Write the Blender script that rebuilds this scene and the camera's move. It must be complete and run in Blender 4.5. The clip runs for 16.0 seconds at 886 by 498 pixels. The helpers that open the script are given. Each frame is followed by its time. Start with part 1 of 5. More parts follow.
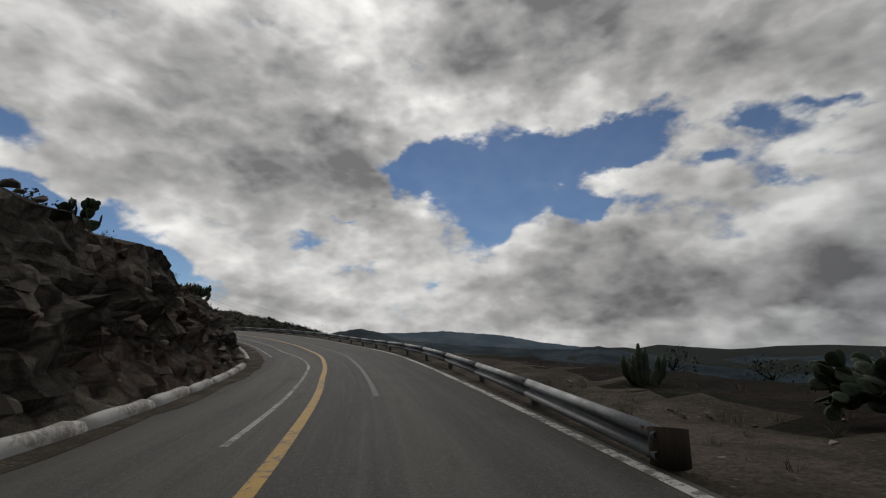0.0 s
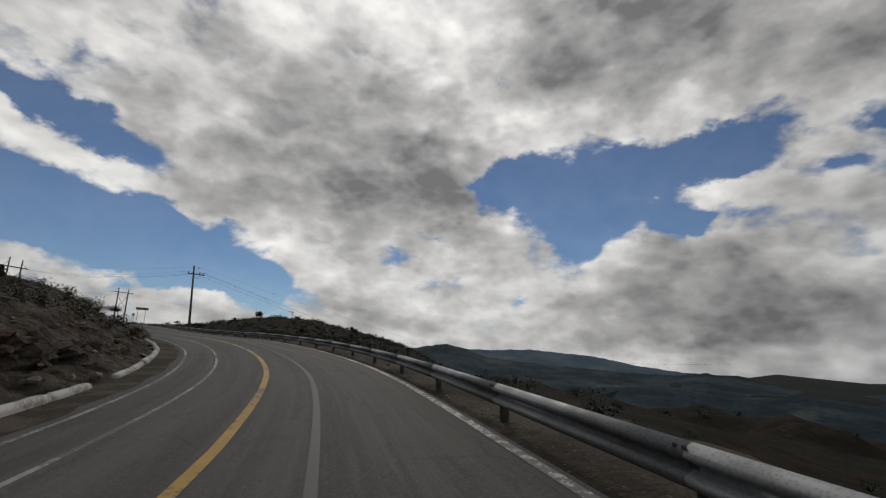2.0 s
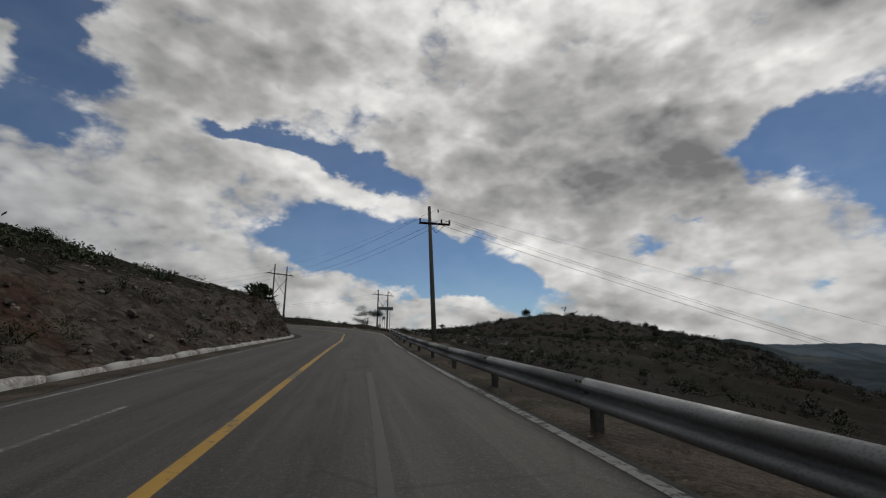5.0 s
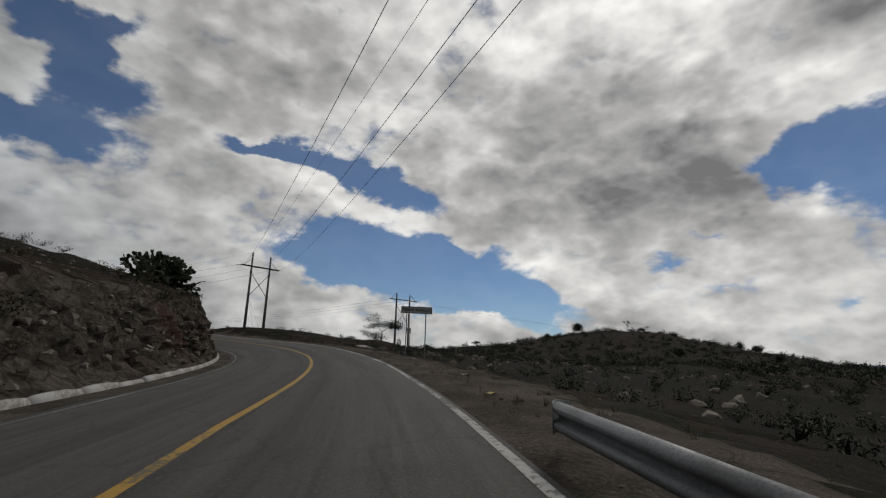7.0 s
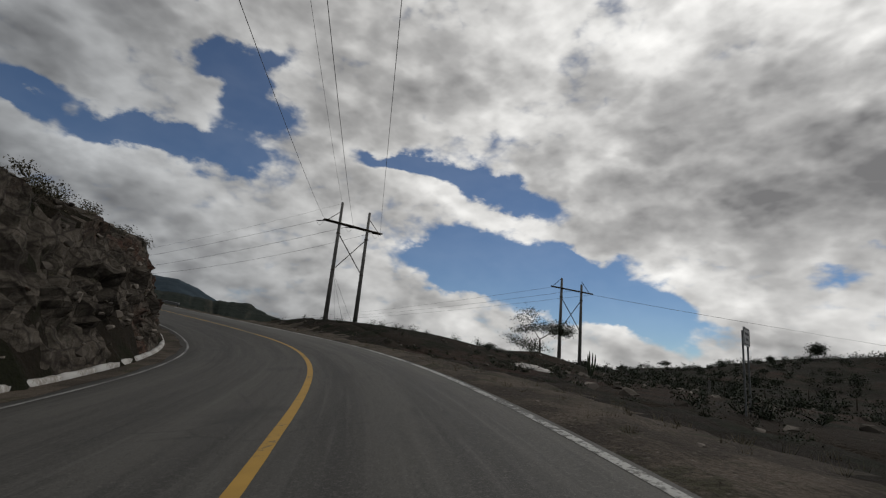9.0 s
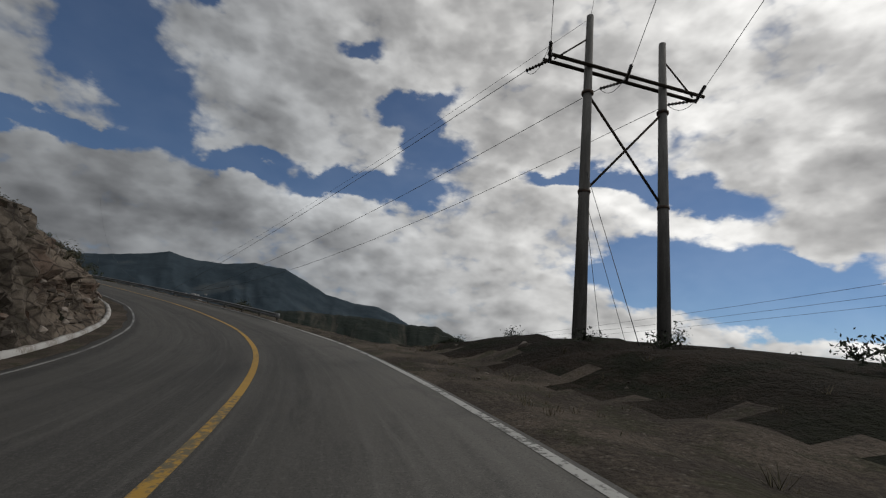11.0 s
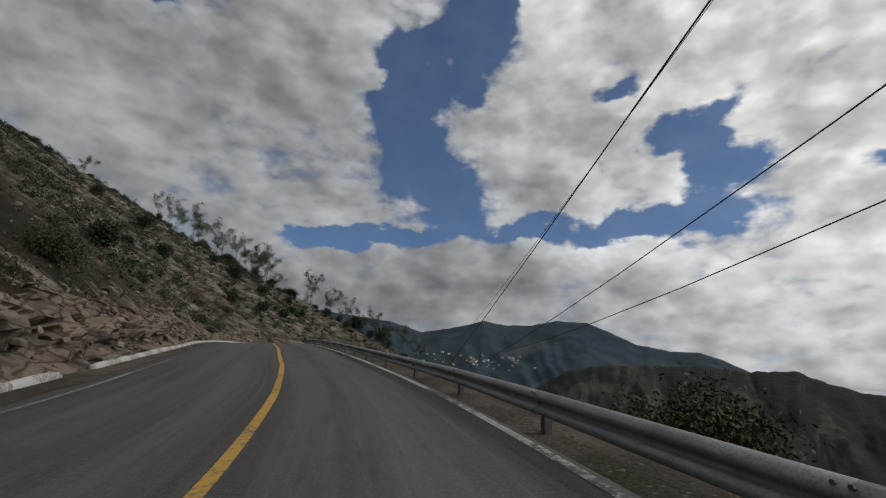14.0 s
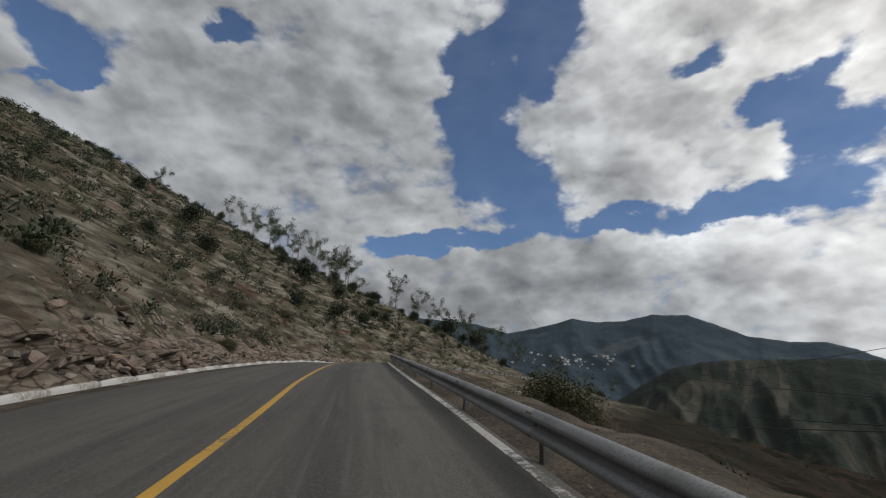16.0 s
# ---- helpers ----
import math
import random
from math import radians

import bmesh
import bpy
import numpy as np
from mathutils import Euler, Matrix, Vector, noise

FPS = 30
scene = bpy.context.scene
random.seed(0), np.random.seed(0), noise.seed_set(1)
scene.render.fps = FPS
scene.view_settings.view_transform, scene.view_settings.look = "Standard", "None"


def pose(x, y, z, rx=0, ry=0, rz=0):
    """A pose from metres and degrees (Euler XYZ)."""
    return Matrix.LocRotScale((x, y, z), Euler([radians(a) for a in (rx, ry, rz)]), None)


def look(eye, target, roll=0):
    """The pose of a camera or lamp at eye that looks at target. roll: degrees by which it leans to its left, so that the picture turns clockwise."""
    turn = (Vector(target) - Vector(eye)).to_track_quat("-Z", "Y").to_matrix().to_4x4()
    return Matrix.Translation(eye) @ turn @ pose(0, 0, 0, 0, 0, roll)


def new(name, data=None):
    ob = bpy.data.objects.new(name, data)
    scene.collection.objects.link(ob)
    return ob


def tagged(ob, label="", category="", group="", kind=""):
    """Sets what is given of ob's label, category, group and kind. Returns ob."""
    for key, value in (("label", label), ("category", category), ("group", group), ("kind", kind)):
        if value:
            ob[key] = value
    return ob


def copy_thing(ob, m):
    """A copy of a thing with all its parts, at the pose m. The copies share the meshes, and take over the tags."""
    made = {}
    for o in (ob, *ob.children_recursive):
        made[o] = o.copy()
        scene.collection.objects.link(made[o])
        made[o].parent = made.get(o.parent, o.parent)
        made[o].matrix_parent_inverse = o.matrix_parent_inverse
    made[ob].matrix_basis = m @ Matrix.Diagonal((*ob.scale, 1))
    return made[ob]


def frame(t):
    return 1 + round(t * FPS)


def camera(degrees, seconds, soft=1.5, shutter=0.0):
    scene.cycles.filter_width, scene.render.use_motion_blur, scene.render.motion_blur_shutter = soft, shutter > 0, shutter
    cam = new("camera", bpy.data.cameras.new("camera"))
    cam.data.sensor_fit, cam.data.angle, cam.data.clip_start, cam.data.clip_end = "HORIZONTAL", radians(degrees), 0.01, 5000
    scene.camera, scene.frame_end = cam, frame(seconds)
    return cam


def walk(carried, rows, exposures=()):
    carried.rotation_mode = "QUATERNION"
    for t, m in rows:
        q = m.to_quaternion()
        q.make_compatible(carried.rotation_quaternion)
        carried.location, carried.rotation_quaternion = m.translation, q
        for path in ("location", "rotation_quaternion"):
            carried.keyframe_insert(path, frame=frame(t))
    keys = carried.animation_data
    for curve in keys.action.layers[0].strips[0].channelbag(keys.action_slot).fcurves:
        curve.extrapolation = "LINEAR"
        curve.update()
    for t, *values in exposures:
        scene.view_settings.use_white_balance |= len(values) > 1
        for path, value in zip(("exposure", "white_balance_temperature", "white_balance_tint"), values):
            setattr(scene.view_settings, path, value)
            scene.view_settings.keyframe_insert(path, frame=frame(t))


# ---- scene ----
# The camera: mounted behind the windscreen of a car on a mountain road.
cam = camera(86.6, 16.0, soft=1.2)
# seconds, x, y, z, yaw, pitch, roll
ROWS = [
    (0.0, 0.00, 0.00, 1.30, 0.00, 10.42, -0.30), (0.5, -1.33, 7.76, 1.33, 1.81, 10.75, 0.25),
    (1.0, -2.90, 15.53, 1.40, 3.67, 11.10, 0.98), (1.5, -4.71, 23.31, 1.50, 5.60, 11.49, 1.50),
    (2.0, -7.00, 31.06, 1.68, 10.62, 12.23, 2.02), (2.5, -10.05, 38.66, 1.94, 16.48, 12.87, 2.66),
    (3.0, -13.94, 46.04, 2.28, 22.42, 13.20, 2.66), (3.5, -18.67, 53.14, 2.64, 28.03, 13.04, 2.25),
    (4.0, -24.18, 59.92, 2.99, 33.32, 12.85, 2.07), (4.5, -30.44, 66.34, 3.24, 38.04, 11.58, 1.46),
    (5.0, -37.28, 72.48, 3.37, 40.47, 11.32, 0.72), (5.5, -44.38, 78.61, 3.60, 40.08, 12.35, 0.11),
    (6.0, -51.49, 84.93, 4.04, 39.26, 13.67, 0.02), (6.5, -58.70, 91.24, 4.54, 41.11, 13.12, 1.15),
    (7.0, -66.12, 97.39, 4.97, 42.43, 13.10, 1.56), (7.5, -73.72, 103.39, 5.38, 44.13, 12.96, 1.71),
    (8.0, -81.62, 109.07, 5.74, 47.75, 12.69, 2.50), (8.5, -89.96, 114.21, 6.06, 52.72, 12.72, 4.16),
    (9.0, -98.70, 118.67, 6.37, 57.37, 13.15, 5.62), (9.5, -107.68, 122.45, 6.76, 61.35, 13.66, 5.44),
    (10.0, -116.73, 125.51, 7.22, 65.88, 14.16, 5.46), (10.5, -125.73, 127.66, 7.70, 72.03, 14.05, 5.82),
    (11.0, -134.56, 128.70, 8.09, 79.31, 13.47, 6.09), (11.5, -143.04, 128.60, 8.51, 86.45, 14.66, 5.13),
    (12.0, -151.03, 127.57, 9.07, 92.41, 15.39, 5.03), (12.5, -158.47, 125.81, 9.68, 98.54, 16.03, 5.12),
    (13.0, -165.35, 123.39, 10.34, 104.39, 16.47, 5.02), (13.5, -171.73, 120.39, 11.02, 110.03, 16.69, 4.57),
    (14.0, -177.67, 116.86, 11.71, 115.23, 16.77, 3.96), (14.5, -183.23, 112.88, 12.41, 119.46, 16.72, 3.55),
    (15.0, -188.56, 108.59, 13.10, 121.54, 16.76, 3.36), (15.5, -193.73, 103.96, 13.82, 123.48, 16.73, 2.88),
    (16.0, -198.97, 99.29, 14.54, 125.23, 16.51, 2.41),
]
walk(cam, [(t, pose(x, y, z, 90 + p, 0, w) @ pose(0, 0, 0, 0, 0, r)) for t, x, y, z, w, p, r in ROWS],
     [(0.0, -0.36), (4.0, -0.38), (8.0, -0.34), (10.5, -0.14), (13.0, 0.08), (16.0, 0.50)])

# ---- light ----
SUN_AZ, SUN_EL = 16.0, 38.0          # degrees: azimuth to the left of +y, height


def heading(az, el):
    a, e = radians(az), radians(el)
    return Vector((-math.sin(a) * math.cos(e), math.cos(a) * math.cos(e), math.sin(e)))


sun = new("sun", bpy.data.lights.new("sun", "SUN"))
sun.data.energy, sun.data.angle, sun.data.color = 1.1, radians(12), (1.0, 0.96, 0.9)
sun.matrix_world = look((0, 0, 0), -heading(SUN_AZ, SUN_EL)) @ Matrix.Identity(4)

world = bpy.data.worlds.new("sky")
scene.world = world
world.use_nodes = True
wt = world.node_tree
wt.nodes.clear()


def wnode(kind, **sets):
    n = wt.nodes.new(kind)
    for k, v in sets.items():
        if k == "op":
            n.operation = v
        elif k == "clamp":
            n.use_clamp = v
    return n


def wmath(op, a, b=None, c=None, clamp=False):
    n = wnode("ShaderNodeMath", op=op, clamp=clamp)
    for i, v in enumerate((a, b, c)):
        if v is None:
            continue
        if isinstance(v, (int, float)):
            n.inputs[i].default_value = v
        else:
            wt.links.new(v, n.inputs[i])
    return n.outputs[0]


def wvec(op, a, b):
    n = wnode("ShaderNodeVectorMath", op=op)
    for i, v in enumerate((a, b)):
        if isinstance(v, tuple):
            n.inputs[i].default_value = v
        elif isinstance(v, (int, float)):
            n.inputs[3].default_value = v
        else:
            wt.links.new(v, n.inputs[3 if op == "SCALE" and i == 1 else i])
    return n.outputs[0]


def wnoise(vec, scale, detail, rough=0.55, distort=0.0):
    n = wnode("ShaderNodeTexNoise")
    wt.links.new(vec, n.inputs["Vector"])
    n.inputs["Scale"].default_value, n.inputs["Detail"].default_value = scale, detail
    n.inputs["Roughness"].default_value, n.inputs["Distortion"].default_value = rough, distort
    return n


way = wnode("ShaderNodeTexCoord").outputs["Generated"]
# ragged edges: the shapes below are laid through a warped sky
round_way = wvec("MULTIPLY", way, (1.0, 1.0, 1.7))
w1 = wvec("SCALE", wvec("SUBTRACT", wnoise(round_way, 4.5, 2, 0.5).outputs["Color"], (0.5, 0.5, 0.5)), 0.11)
w2 = wvec("SCALE", wvec("SUBTRACT", wnoise(round_way, 13.0, 5, 0.55).outputs["Color"], (0.5, 0.5, 0.5)), 0.085)
bent = wvec("ADD", wvec("ADD", way, w1), w2)

# clouds by azimuth, height, half width, half height, tilt in degrees, weight: blue gaps, grey undersides, bright billows
GAPS_A = [(-6.9, 18, 6.1, 4.1, -5, 1), (-14.1, 20.3, 5.3, 2.4, 9, 1), (-21, 21.7, 4.6, 2.3, 12, 1), (-3.2, 20.2, 4.2, 1.9, -4, 1), (-6.8, 14.2, 2.3, 1.6, -3, 1),
    (4.6, 18.6, 2.5, 1.7, -1, 1), (-16.8, 14.4, 1.7, 1.5, -6, 1), (-23.4, 14.4, 2, 1, -8, 0.2), (41.6, 10, 5.3, 2.4, -6, 1), (42.3, 6.8, 5.2, 1.1, 1, 1),
    (33.3, 6.7, 3.9, 1.8, -21, 1), (25.9, 4.9, 2.7, 1, -16, 0.24), (12.5, 13.3, 1.4, 0.6, 2, 0.24), (11.7, 7.6, 2.7, 0.8, 2, 0.24), (1, 6.2, 1.6, 0.5, 1, 0.2),
    (16.7, 11.2, 1.7, 0.7, 3, 0.2)]
GAPS_B = [(-34.6, 20.8, 2.8, 1.4, -20, 0.6), (-39.9, 21.1, 2.1, 1, -17, 0.28), (-43.2, 20.3, 2.3, 0.9, -18, 0.28), (-36.9, 15.4, 2.6, 1, -2, 0.34), (-31.6, 18.2, 2.5, 1, -22, 0.34),
    (-40.4, 18, 2.8, 1, -15, 0.17), (64.2, 22.8, 3.6, 0.9, 0, 1), (56.7, 22.4, 3.9, 1.3, -13, 1), (49.5, 20.7, 4.1, 1.5, -11, 1), (52.5, 12.7, 7.5, 1.9, -1, 1),
    (45.5, 11.7, 6.9, 2.3, -6, 1), (57.9, 13, 3.9, 0.9, 5, 0.7), (53.7, 9.9, 5.4, 1.3, -7, 1), (93, 18.9, 4.1, 1.1, 7, 1), (85.7, 18.9, 5.5, 1.4, 5, 1),
    (83.6, 28.5, 1.5, 2.9, -16, 0.9)]
GAPS_C = [(87.5, 29.5, 1.9, 1.3, 5, 0.85), (81, 24.7, 3.3, 2.5, 33, 0.8), (93.6, 34.5, 1.9, 0.8, 9, 0.6), (124.2, 34.7, 1.8, 3.6, -1, 1), (121.1, 28.6, 3, 3.9, 7, 1),
    (116.9, 25, 3.7, 2.7, 5, 1), (112.9, 21.8, 2.6, 2.7, 3, 1), (125.6, 17.3, 4.7, 0.9, 12, 1), (131, 16.2, 3.3, 0.7, 9, 0.7), (118.5, 18.3, 3.4, 1, 5, 1),
    (111.9, 41.5, 3.7, 2.8, -17, 1), (117.6, 39.8, 3.8, 1.6, 5, 0.9), (109.6, 43.8, 2.4, 1.6, 0, 1), (113.2, 36.2, 1.6, 1.5, 3, 0.85), (118.7, 35.2, 1.8, 1.7, 6, 0.7),
    (104.2, 19.3, 3.9, 0.9, 0, 0.8)]
GAPS_D = [(172.5, 30.1, 2, 1.8, 31, 0.7), (169.2, 29.6, 1.9, 1.9, 28, 1), (169.9, 27.1, 2.5, 0.5, 27, 0.7), (155.4, 37, 1.6, 0.8, 22, 1)]
GREY_A = [(20.5, 26.9, 9.4, 8.2, -25, 1), (27.2, 19.7, 12.2, 5.9, 1, 1), (13.6, 21.9, 6.8, 5.9, -28, 0.9), (9.8, 16.6, 6, 2.7, -19, 0.8), (33.9, 29.1, 7.6, 4.1, 11, 0.5),
    (-2.4, 34.9, 5.1, 4.4, -9, 0.6), (-15.4, 34.7, 5.6, 2.5, -17, 0.85), (-24.5, 5.3, 5.4, 3.1, -1, 1), (-18.2, 7.6, 6.9, 2.8, -2, 1), (-10.3, 5.4, 6.2, 3, 0, 1),
    (-20.8, 10.8, 4.2, 1.7, -5, 0.85), (11.6, 3.6, 2.4, 3.4, 2, 0.8), (20.5, 4.5, 5.4, 1.5, -27, 0.7), (-15.3, 2.5, 8.8, 1.4, 1, 0.95), (1.5, 14.5, 4.5, 2, -32, 0.4),
    (-29.3, 5.7, 10.6, 2.4, -4, 1)]
GREY_B = [(-40.8, 5.1, 3, 3.1, -5, 1), (-42.7, 25.1, 5.5, 3.8, -22, 0.95), (-36.2, 1.7, 7.9, 0.9, -2, 0.95), (58.4, 32.2, 7.5, 2.9, 10, 0.6), (126.1, 10.4, 13.5, 2.7, 6, 0.6),
    (110.2, 11.6, 13.1, 2.4, 3, 0.5), (154, 31.3, 14.9, 3.3, 18, 0.4)]
GREY_TOP = [(-17, 35, 12, 7, 0, 1), (-4, 37, 9, 5, 0, 0.7), (-30, 28, 9, 6, 0, 0.8), (86, 34, 10, 8, 0, 0.4), (73, 31, 8, 9, 0, 0.4), (100, 30, 6, 5, 0, 0.35)]
BRIGHT_A = [(19.9, 39, 11, 3.7, 5, 1), (12.5, 32.9, 5.8, 4.1, -28, 1), (4.9, 37.3, 4.8, 3.3, -5, 0.8), (37.4, 24.7, 3.7, 3, 12, 0.6), (4.2, 26.4, 6.8, 3.2, 7, 0.8),
    (32.4, 10.4, 3.9, 1.5, -5, 0.7), (24.9, 9, 4.1, 1.9, 4, 0.5), (1.5, 17.2, 1.9, 3.3, -2, 0.6), (-11.7, 26, 7.8, 2.4, 1, 0.6), (-13.8, 16.7, 3, 1.1, 5, 0.7),
    (-21.5, 17.4, 4.2, 1.2, 3, 0.6), (10.4, 10.4, 6.7, 2.7, 2, 0.4), (32.3, 38.1, 4.8, 2.6, 12, 0.5), (-8.5, 13.5, 4.4, 1.4, 13, 0.6), (13.7, 5.5, 4.1, 1.9, 2, 0.5),
    (-39.6, 12.2, 3.2, 2.1, -10, 0.5)]
BRIGHT_B = [(58.5, 18.9, 7.2, 1.5, -14, 0.7), (48.6, 17.7, 8.2, 1.4, -7, 0.6), (68.8, 22, 4.7, 2, 10, 0.4), (79.5, 35.5, 7.4, 4.1, 1, 0.5), (92.7, 16.9, 6.9, 1.4, -3, 0.5),
    (128.8, 20.2, 12.1, 1.9, 4, 0.7), (134.8, 37.6, 6.1, 3.3, 16, 0.5), (98.7, 17.3, 6.2, 1.3, -1, 0.5), (103.6, 29.3, 6.3, 2.6, -2, 0.4), (159.5, 23.7, 10.9, 2.2, 18, 0.5)]


def shapes(lists, wide):
    """The sum of soft oval patches on the sky."""
    total = None
    for az, el, a, b, tilt, weight in [q for part in lists for q in part]:
        c = heading(az, el)
        right = Vector((math.cos(radians(az)), math.sin(radians(az)), 0))
        up = right.cross(c)
        ca, sa = math.cos(radians(tilt)), math.sin(radians(tilt))
        ex, ey = right * ca + up * sa, up * ca - right * sa
        m = Matrix((ex, ey, ex.cross(ey))).transposed()
        n = wnode("ShaderNodeMapping")
        n.vector_type = "TEXTURE"
        n.inputs["Location"].default_value, n.inputs["Rotation"].default_value = c, m.to_euler()
        n.inputs["Scale"].default_value = (math.tan(radians(a)) * wide, math.tan(radians(b)) * wide, 0.5)
        wt.links.new(bent, n.inputs["Vector"])
        g = wnode("ShaderNodeTexGradient")
        g.gradient_type = "QUADRATIC_SPHERE"
        wt.links.new(n.outputs[0], g.inputs[0])
        total = wmath("MULTIPLY_ADD", g.outputs["Fac"], weight, 0.0 if total is None else total)
    return total


gaps = shapes((GAPS_A, GAPS_B, GAPS_C, GAPS_D), 2.3)
grey = shapes((GREY_A, GREY_B, GREY_TOP), 2.3)
bright = shapes((BRIGHT_A, BRIGHT_B), 1.9)


def wstep(v, lo, hi, a=0.0, b=1.0):
    n = wnode("ShaderNodeMapRange")
    n.interpolation_type = "SMOOTHSTEP"
    wt.links.new(v, n.inputs[0])
    for i, q in enumerate((lo, hi, a, b)):
        n.inputs[i + 1].default_value = q
    return n.outputs[0]


def heap(vec, scale, detail):
    """Heaped cloud: soft noise with round cauliflower heads."""
    n = wnoise(vec, scale, detail, 0.56, 0.3).outputs["Fac"]
    v = wnode("ShaderNodeTexVoronoi")
    v.feature = "SMOOTH_F1"
    wt.links.new(wvec("ADD", vec, wvec("SCALE", wnoise(vec, scale * 2.4, 3).outputs["Color"], 0.34 / scale)), v.inputs["Vector"])
    v.inputs["Scale"].default_value, v.inputs["Detail"].default_value, v.inputs["Roughness"].default_value = scale * 2.3, 2.0, 0.55
    v.inputs["Smoothness"].default_value = 0.45
    return wmath("ADD", wmath("MULTIPLY", n, 0.68), wmath("MULTIPLY", wmath("SUBTRACT", 1.0, v.outputs["Distance"]), 0.32))


toward = heading(SUN_AZ, SUN_EL)
here, sunward = heap(round_way, 3.4, 5), heap(wvec("ADD", round_way, tuple(toward * 0.06)), 3.4, 5)
small, small_sunward = heap(round_way, 9.5, 4), heap(wvec("ADD", round_way, tuple(toward * 0.022)), 9.5, 4)
broad = wnoise(round_way, 2.3, 4, 0.5).outputs["Fac"]
# how open the sky is: torn edges at two scales, thin wisps over the blue
open_sky = wmath("ADD", wmath("MINIMUM", gaps, 0.58), wmath("MULTIPLY", wmath("SUBTRACT", 0.53, here), 0.45))
open_sky = wmath("ADD", open_sky, wmath("MULTIPLY", wmath("SUBTRACT", 0.54, small), 0.48))
open_sky = wmath("SUBTRACT", open_sky, wmath("MULTIPLY", wmath("MINIMUM", wmath("ADD", bright, grey), 1.0), 0.12))
cover = wstep(open_sky, 0.19, 0.43, 1.0, 0.06)
# clouds: thin edges glow, thick hearts are grey, heads turned to the sun are brighter
lum = wmath("ADD", 0.48, wmath("MULTIPLY", wmath("SUBTRACT", here, sunward), 1.6))
lum = wmath("ADD", lum, wmath("MULTIPLY", wmath("SUBTRACT", small, small_sunward), 0.36))
lum = wmath("ADD", lum, wmath("MULTIPLY", wmath("SUBTRACT", 0.53, here), 0.30))
lum = wmath("ADD", lum, wmath("MULTIPLY", wmath("SUBTRACT", 0.5, broad), 0.45))
lum = wmath("ADD", lum, wmath("MULTIPLY", wmath("MINIMUM", bright, 1.1), 0.56))
lum = wmath("SUBTRACT", lum, wmath("MULTIPLY", wmath("MINIMUM", grey, 1.0), 0.42))
lum = wmath("ADD", lum, wstep(open_sky, 0.0, 0.22, 0.0, 0.12))
lum = wmath("ADD", wmath("MULTIPLY", lum, 0.82), 0.09)
tone = wnode("ShaderNodeValToRGB")
wt.links.new(lum, tone.inputs[0])
tone.color_ramp.elements[0].position, tone.color_ramp.elements[0].color = 0.0, (0.155, 0.155, 0.16, 1)
tone.color_ramp.elements[1].position, tone.color_ramp.elements[1].color = 1.0, (0.86, 0.86, 0.85, 1)
e = tone.color_ramp.elements.new(0.45)
e.color = (0.40, 0.40, 0.40, 1)
# clouds near the sun are lit through, those away from it less
near_sun = wnode("ShaderNodeVectorMath", op="DOT_PRODUCT")
wt.links.new(way, near_sun.inputs[0])
near_sun.inputs[1].default_value = heading(SUN_AZ, SUN_EL)
glow = wnode("ShaderNodeMapRange")
wt.links.new(near_sun.outputs["Value"], glow.inputs[0])
glow.inputs[1].default_value, glow.inputs[2].default_value, glow.inputs[3].default_value, glow.inputs[4].default_value = 0.08, 1.0, 0.49, 1.50
tint = wnode("ShaderNodeMix")
tint.data_type = "RGBA"
wt.links.new(wstep(near_sun.outputs["Value"], 0.1, 0.75), tint.inputs[0])
tint.inputs[6].default_value, tint.inputs[7].default_value = (0.945, 0.985, 1.035, 1), (1.01, 1.0, 0.985, 1)
tone_lit = wvec("MULTIPLY", wvec("SCALE", tone.outputs[0], glow.outputs[0]), tint.outputs[2])
clear = wnode("ShaderNodeTexSky")
clear.sky_type, clear.sun_disc = "NISHITA", False
clear.sun_elevation, clear.sun_rotation = radians(SUN_EL), radians(-SUN_AZ)
clear.altitude, clear.dust_density, clear.ozone_density = 1900, 0.0, 3.0
blue = wnode("ShaderNodeMix")
blue.data_type, blue.blend_type = "RGBA", "MULTIPLY"
blue.inputs[0].default_value = 1.0
wt.links.new(clear.outputs[0], blue.inputs[6])
blue.inputs[7].default_value = (0.055, 0.061, 0.066, 1)
allsky = wnode("ShaderNodeMix")
allsky.data_type = "RGBA"
wt.links.new(cover, allsky.inputs[0])
wt.links.new(blue.outputs[2], allsky.inputs[6])
wt.links.new(tone_lit, allsky.inputs[7])
bg = wnode("ShaderNodeBackground")
bg.inputs[1].default_value = 1.0
wt.links.new(allsky.outputs[2], bg.inputs[0])
wo = wnode("ShaderNodeOutputWorld")
wt.links.new(bg.outputs[0], wo.inputs[0])

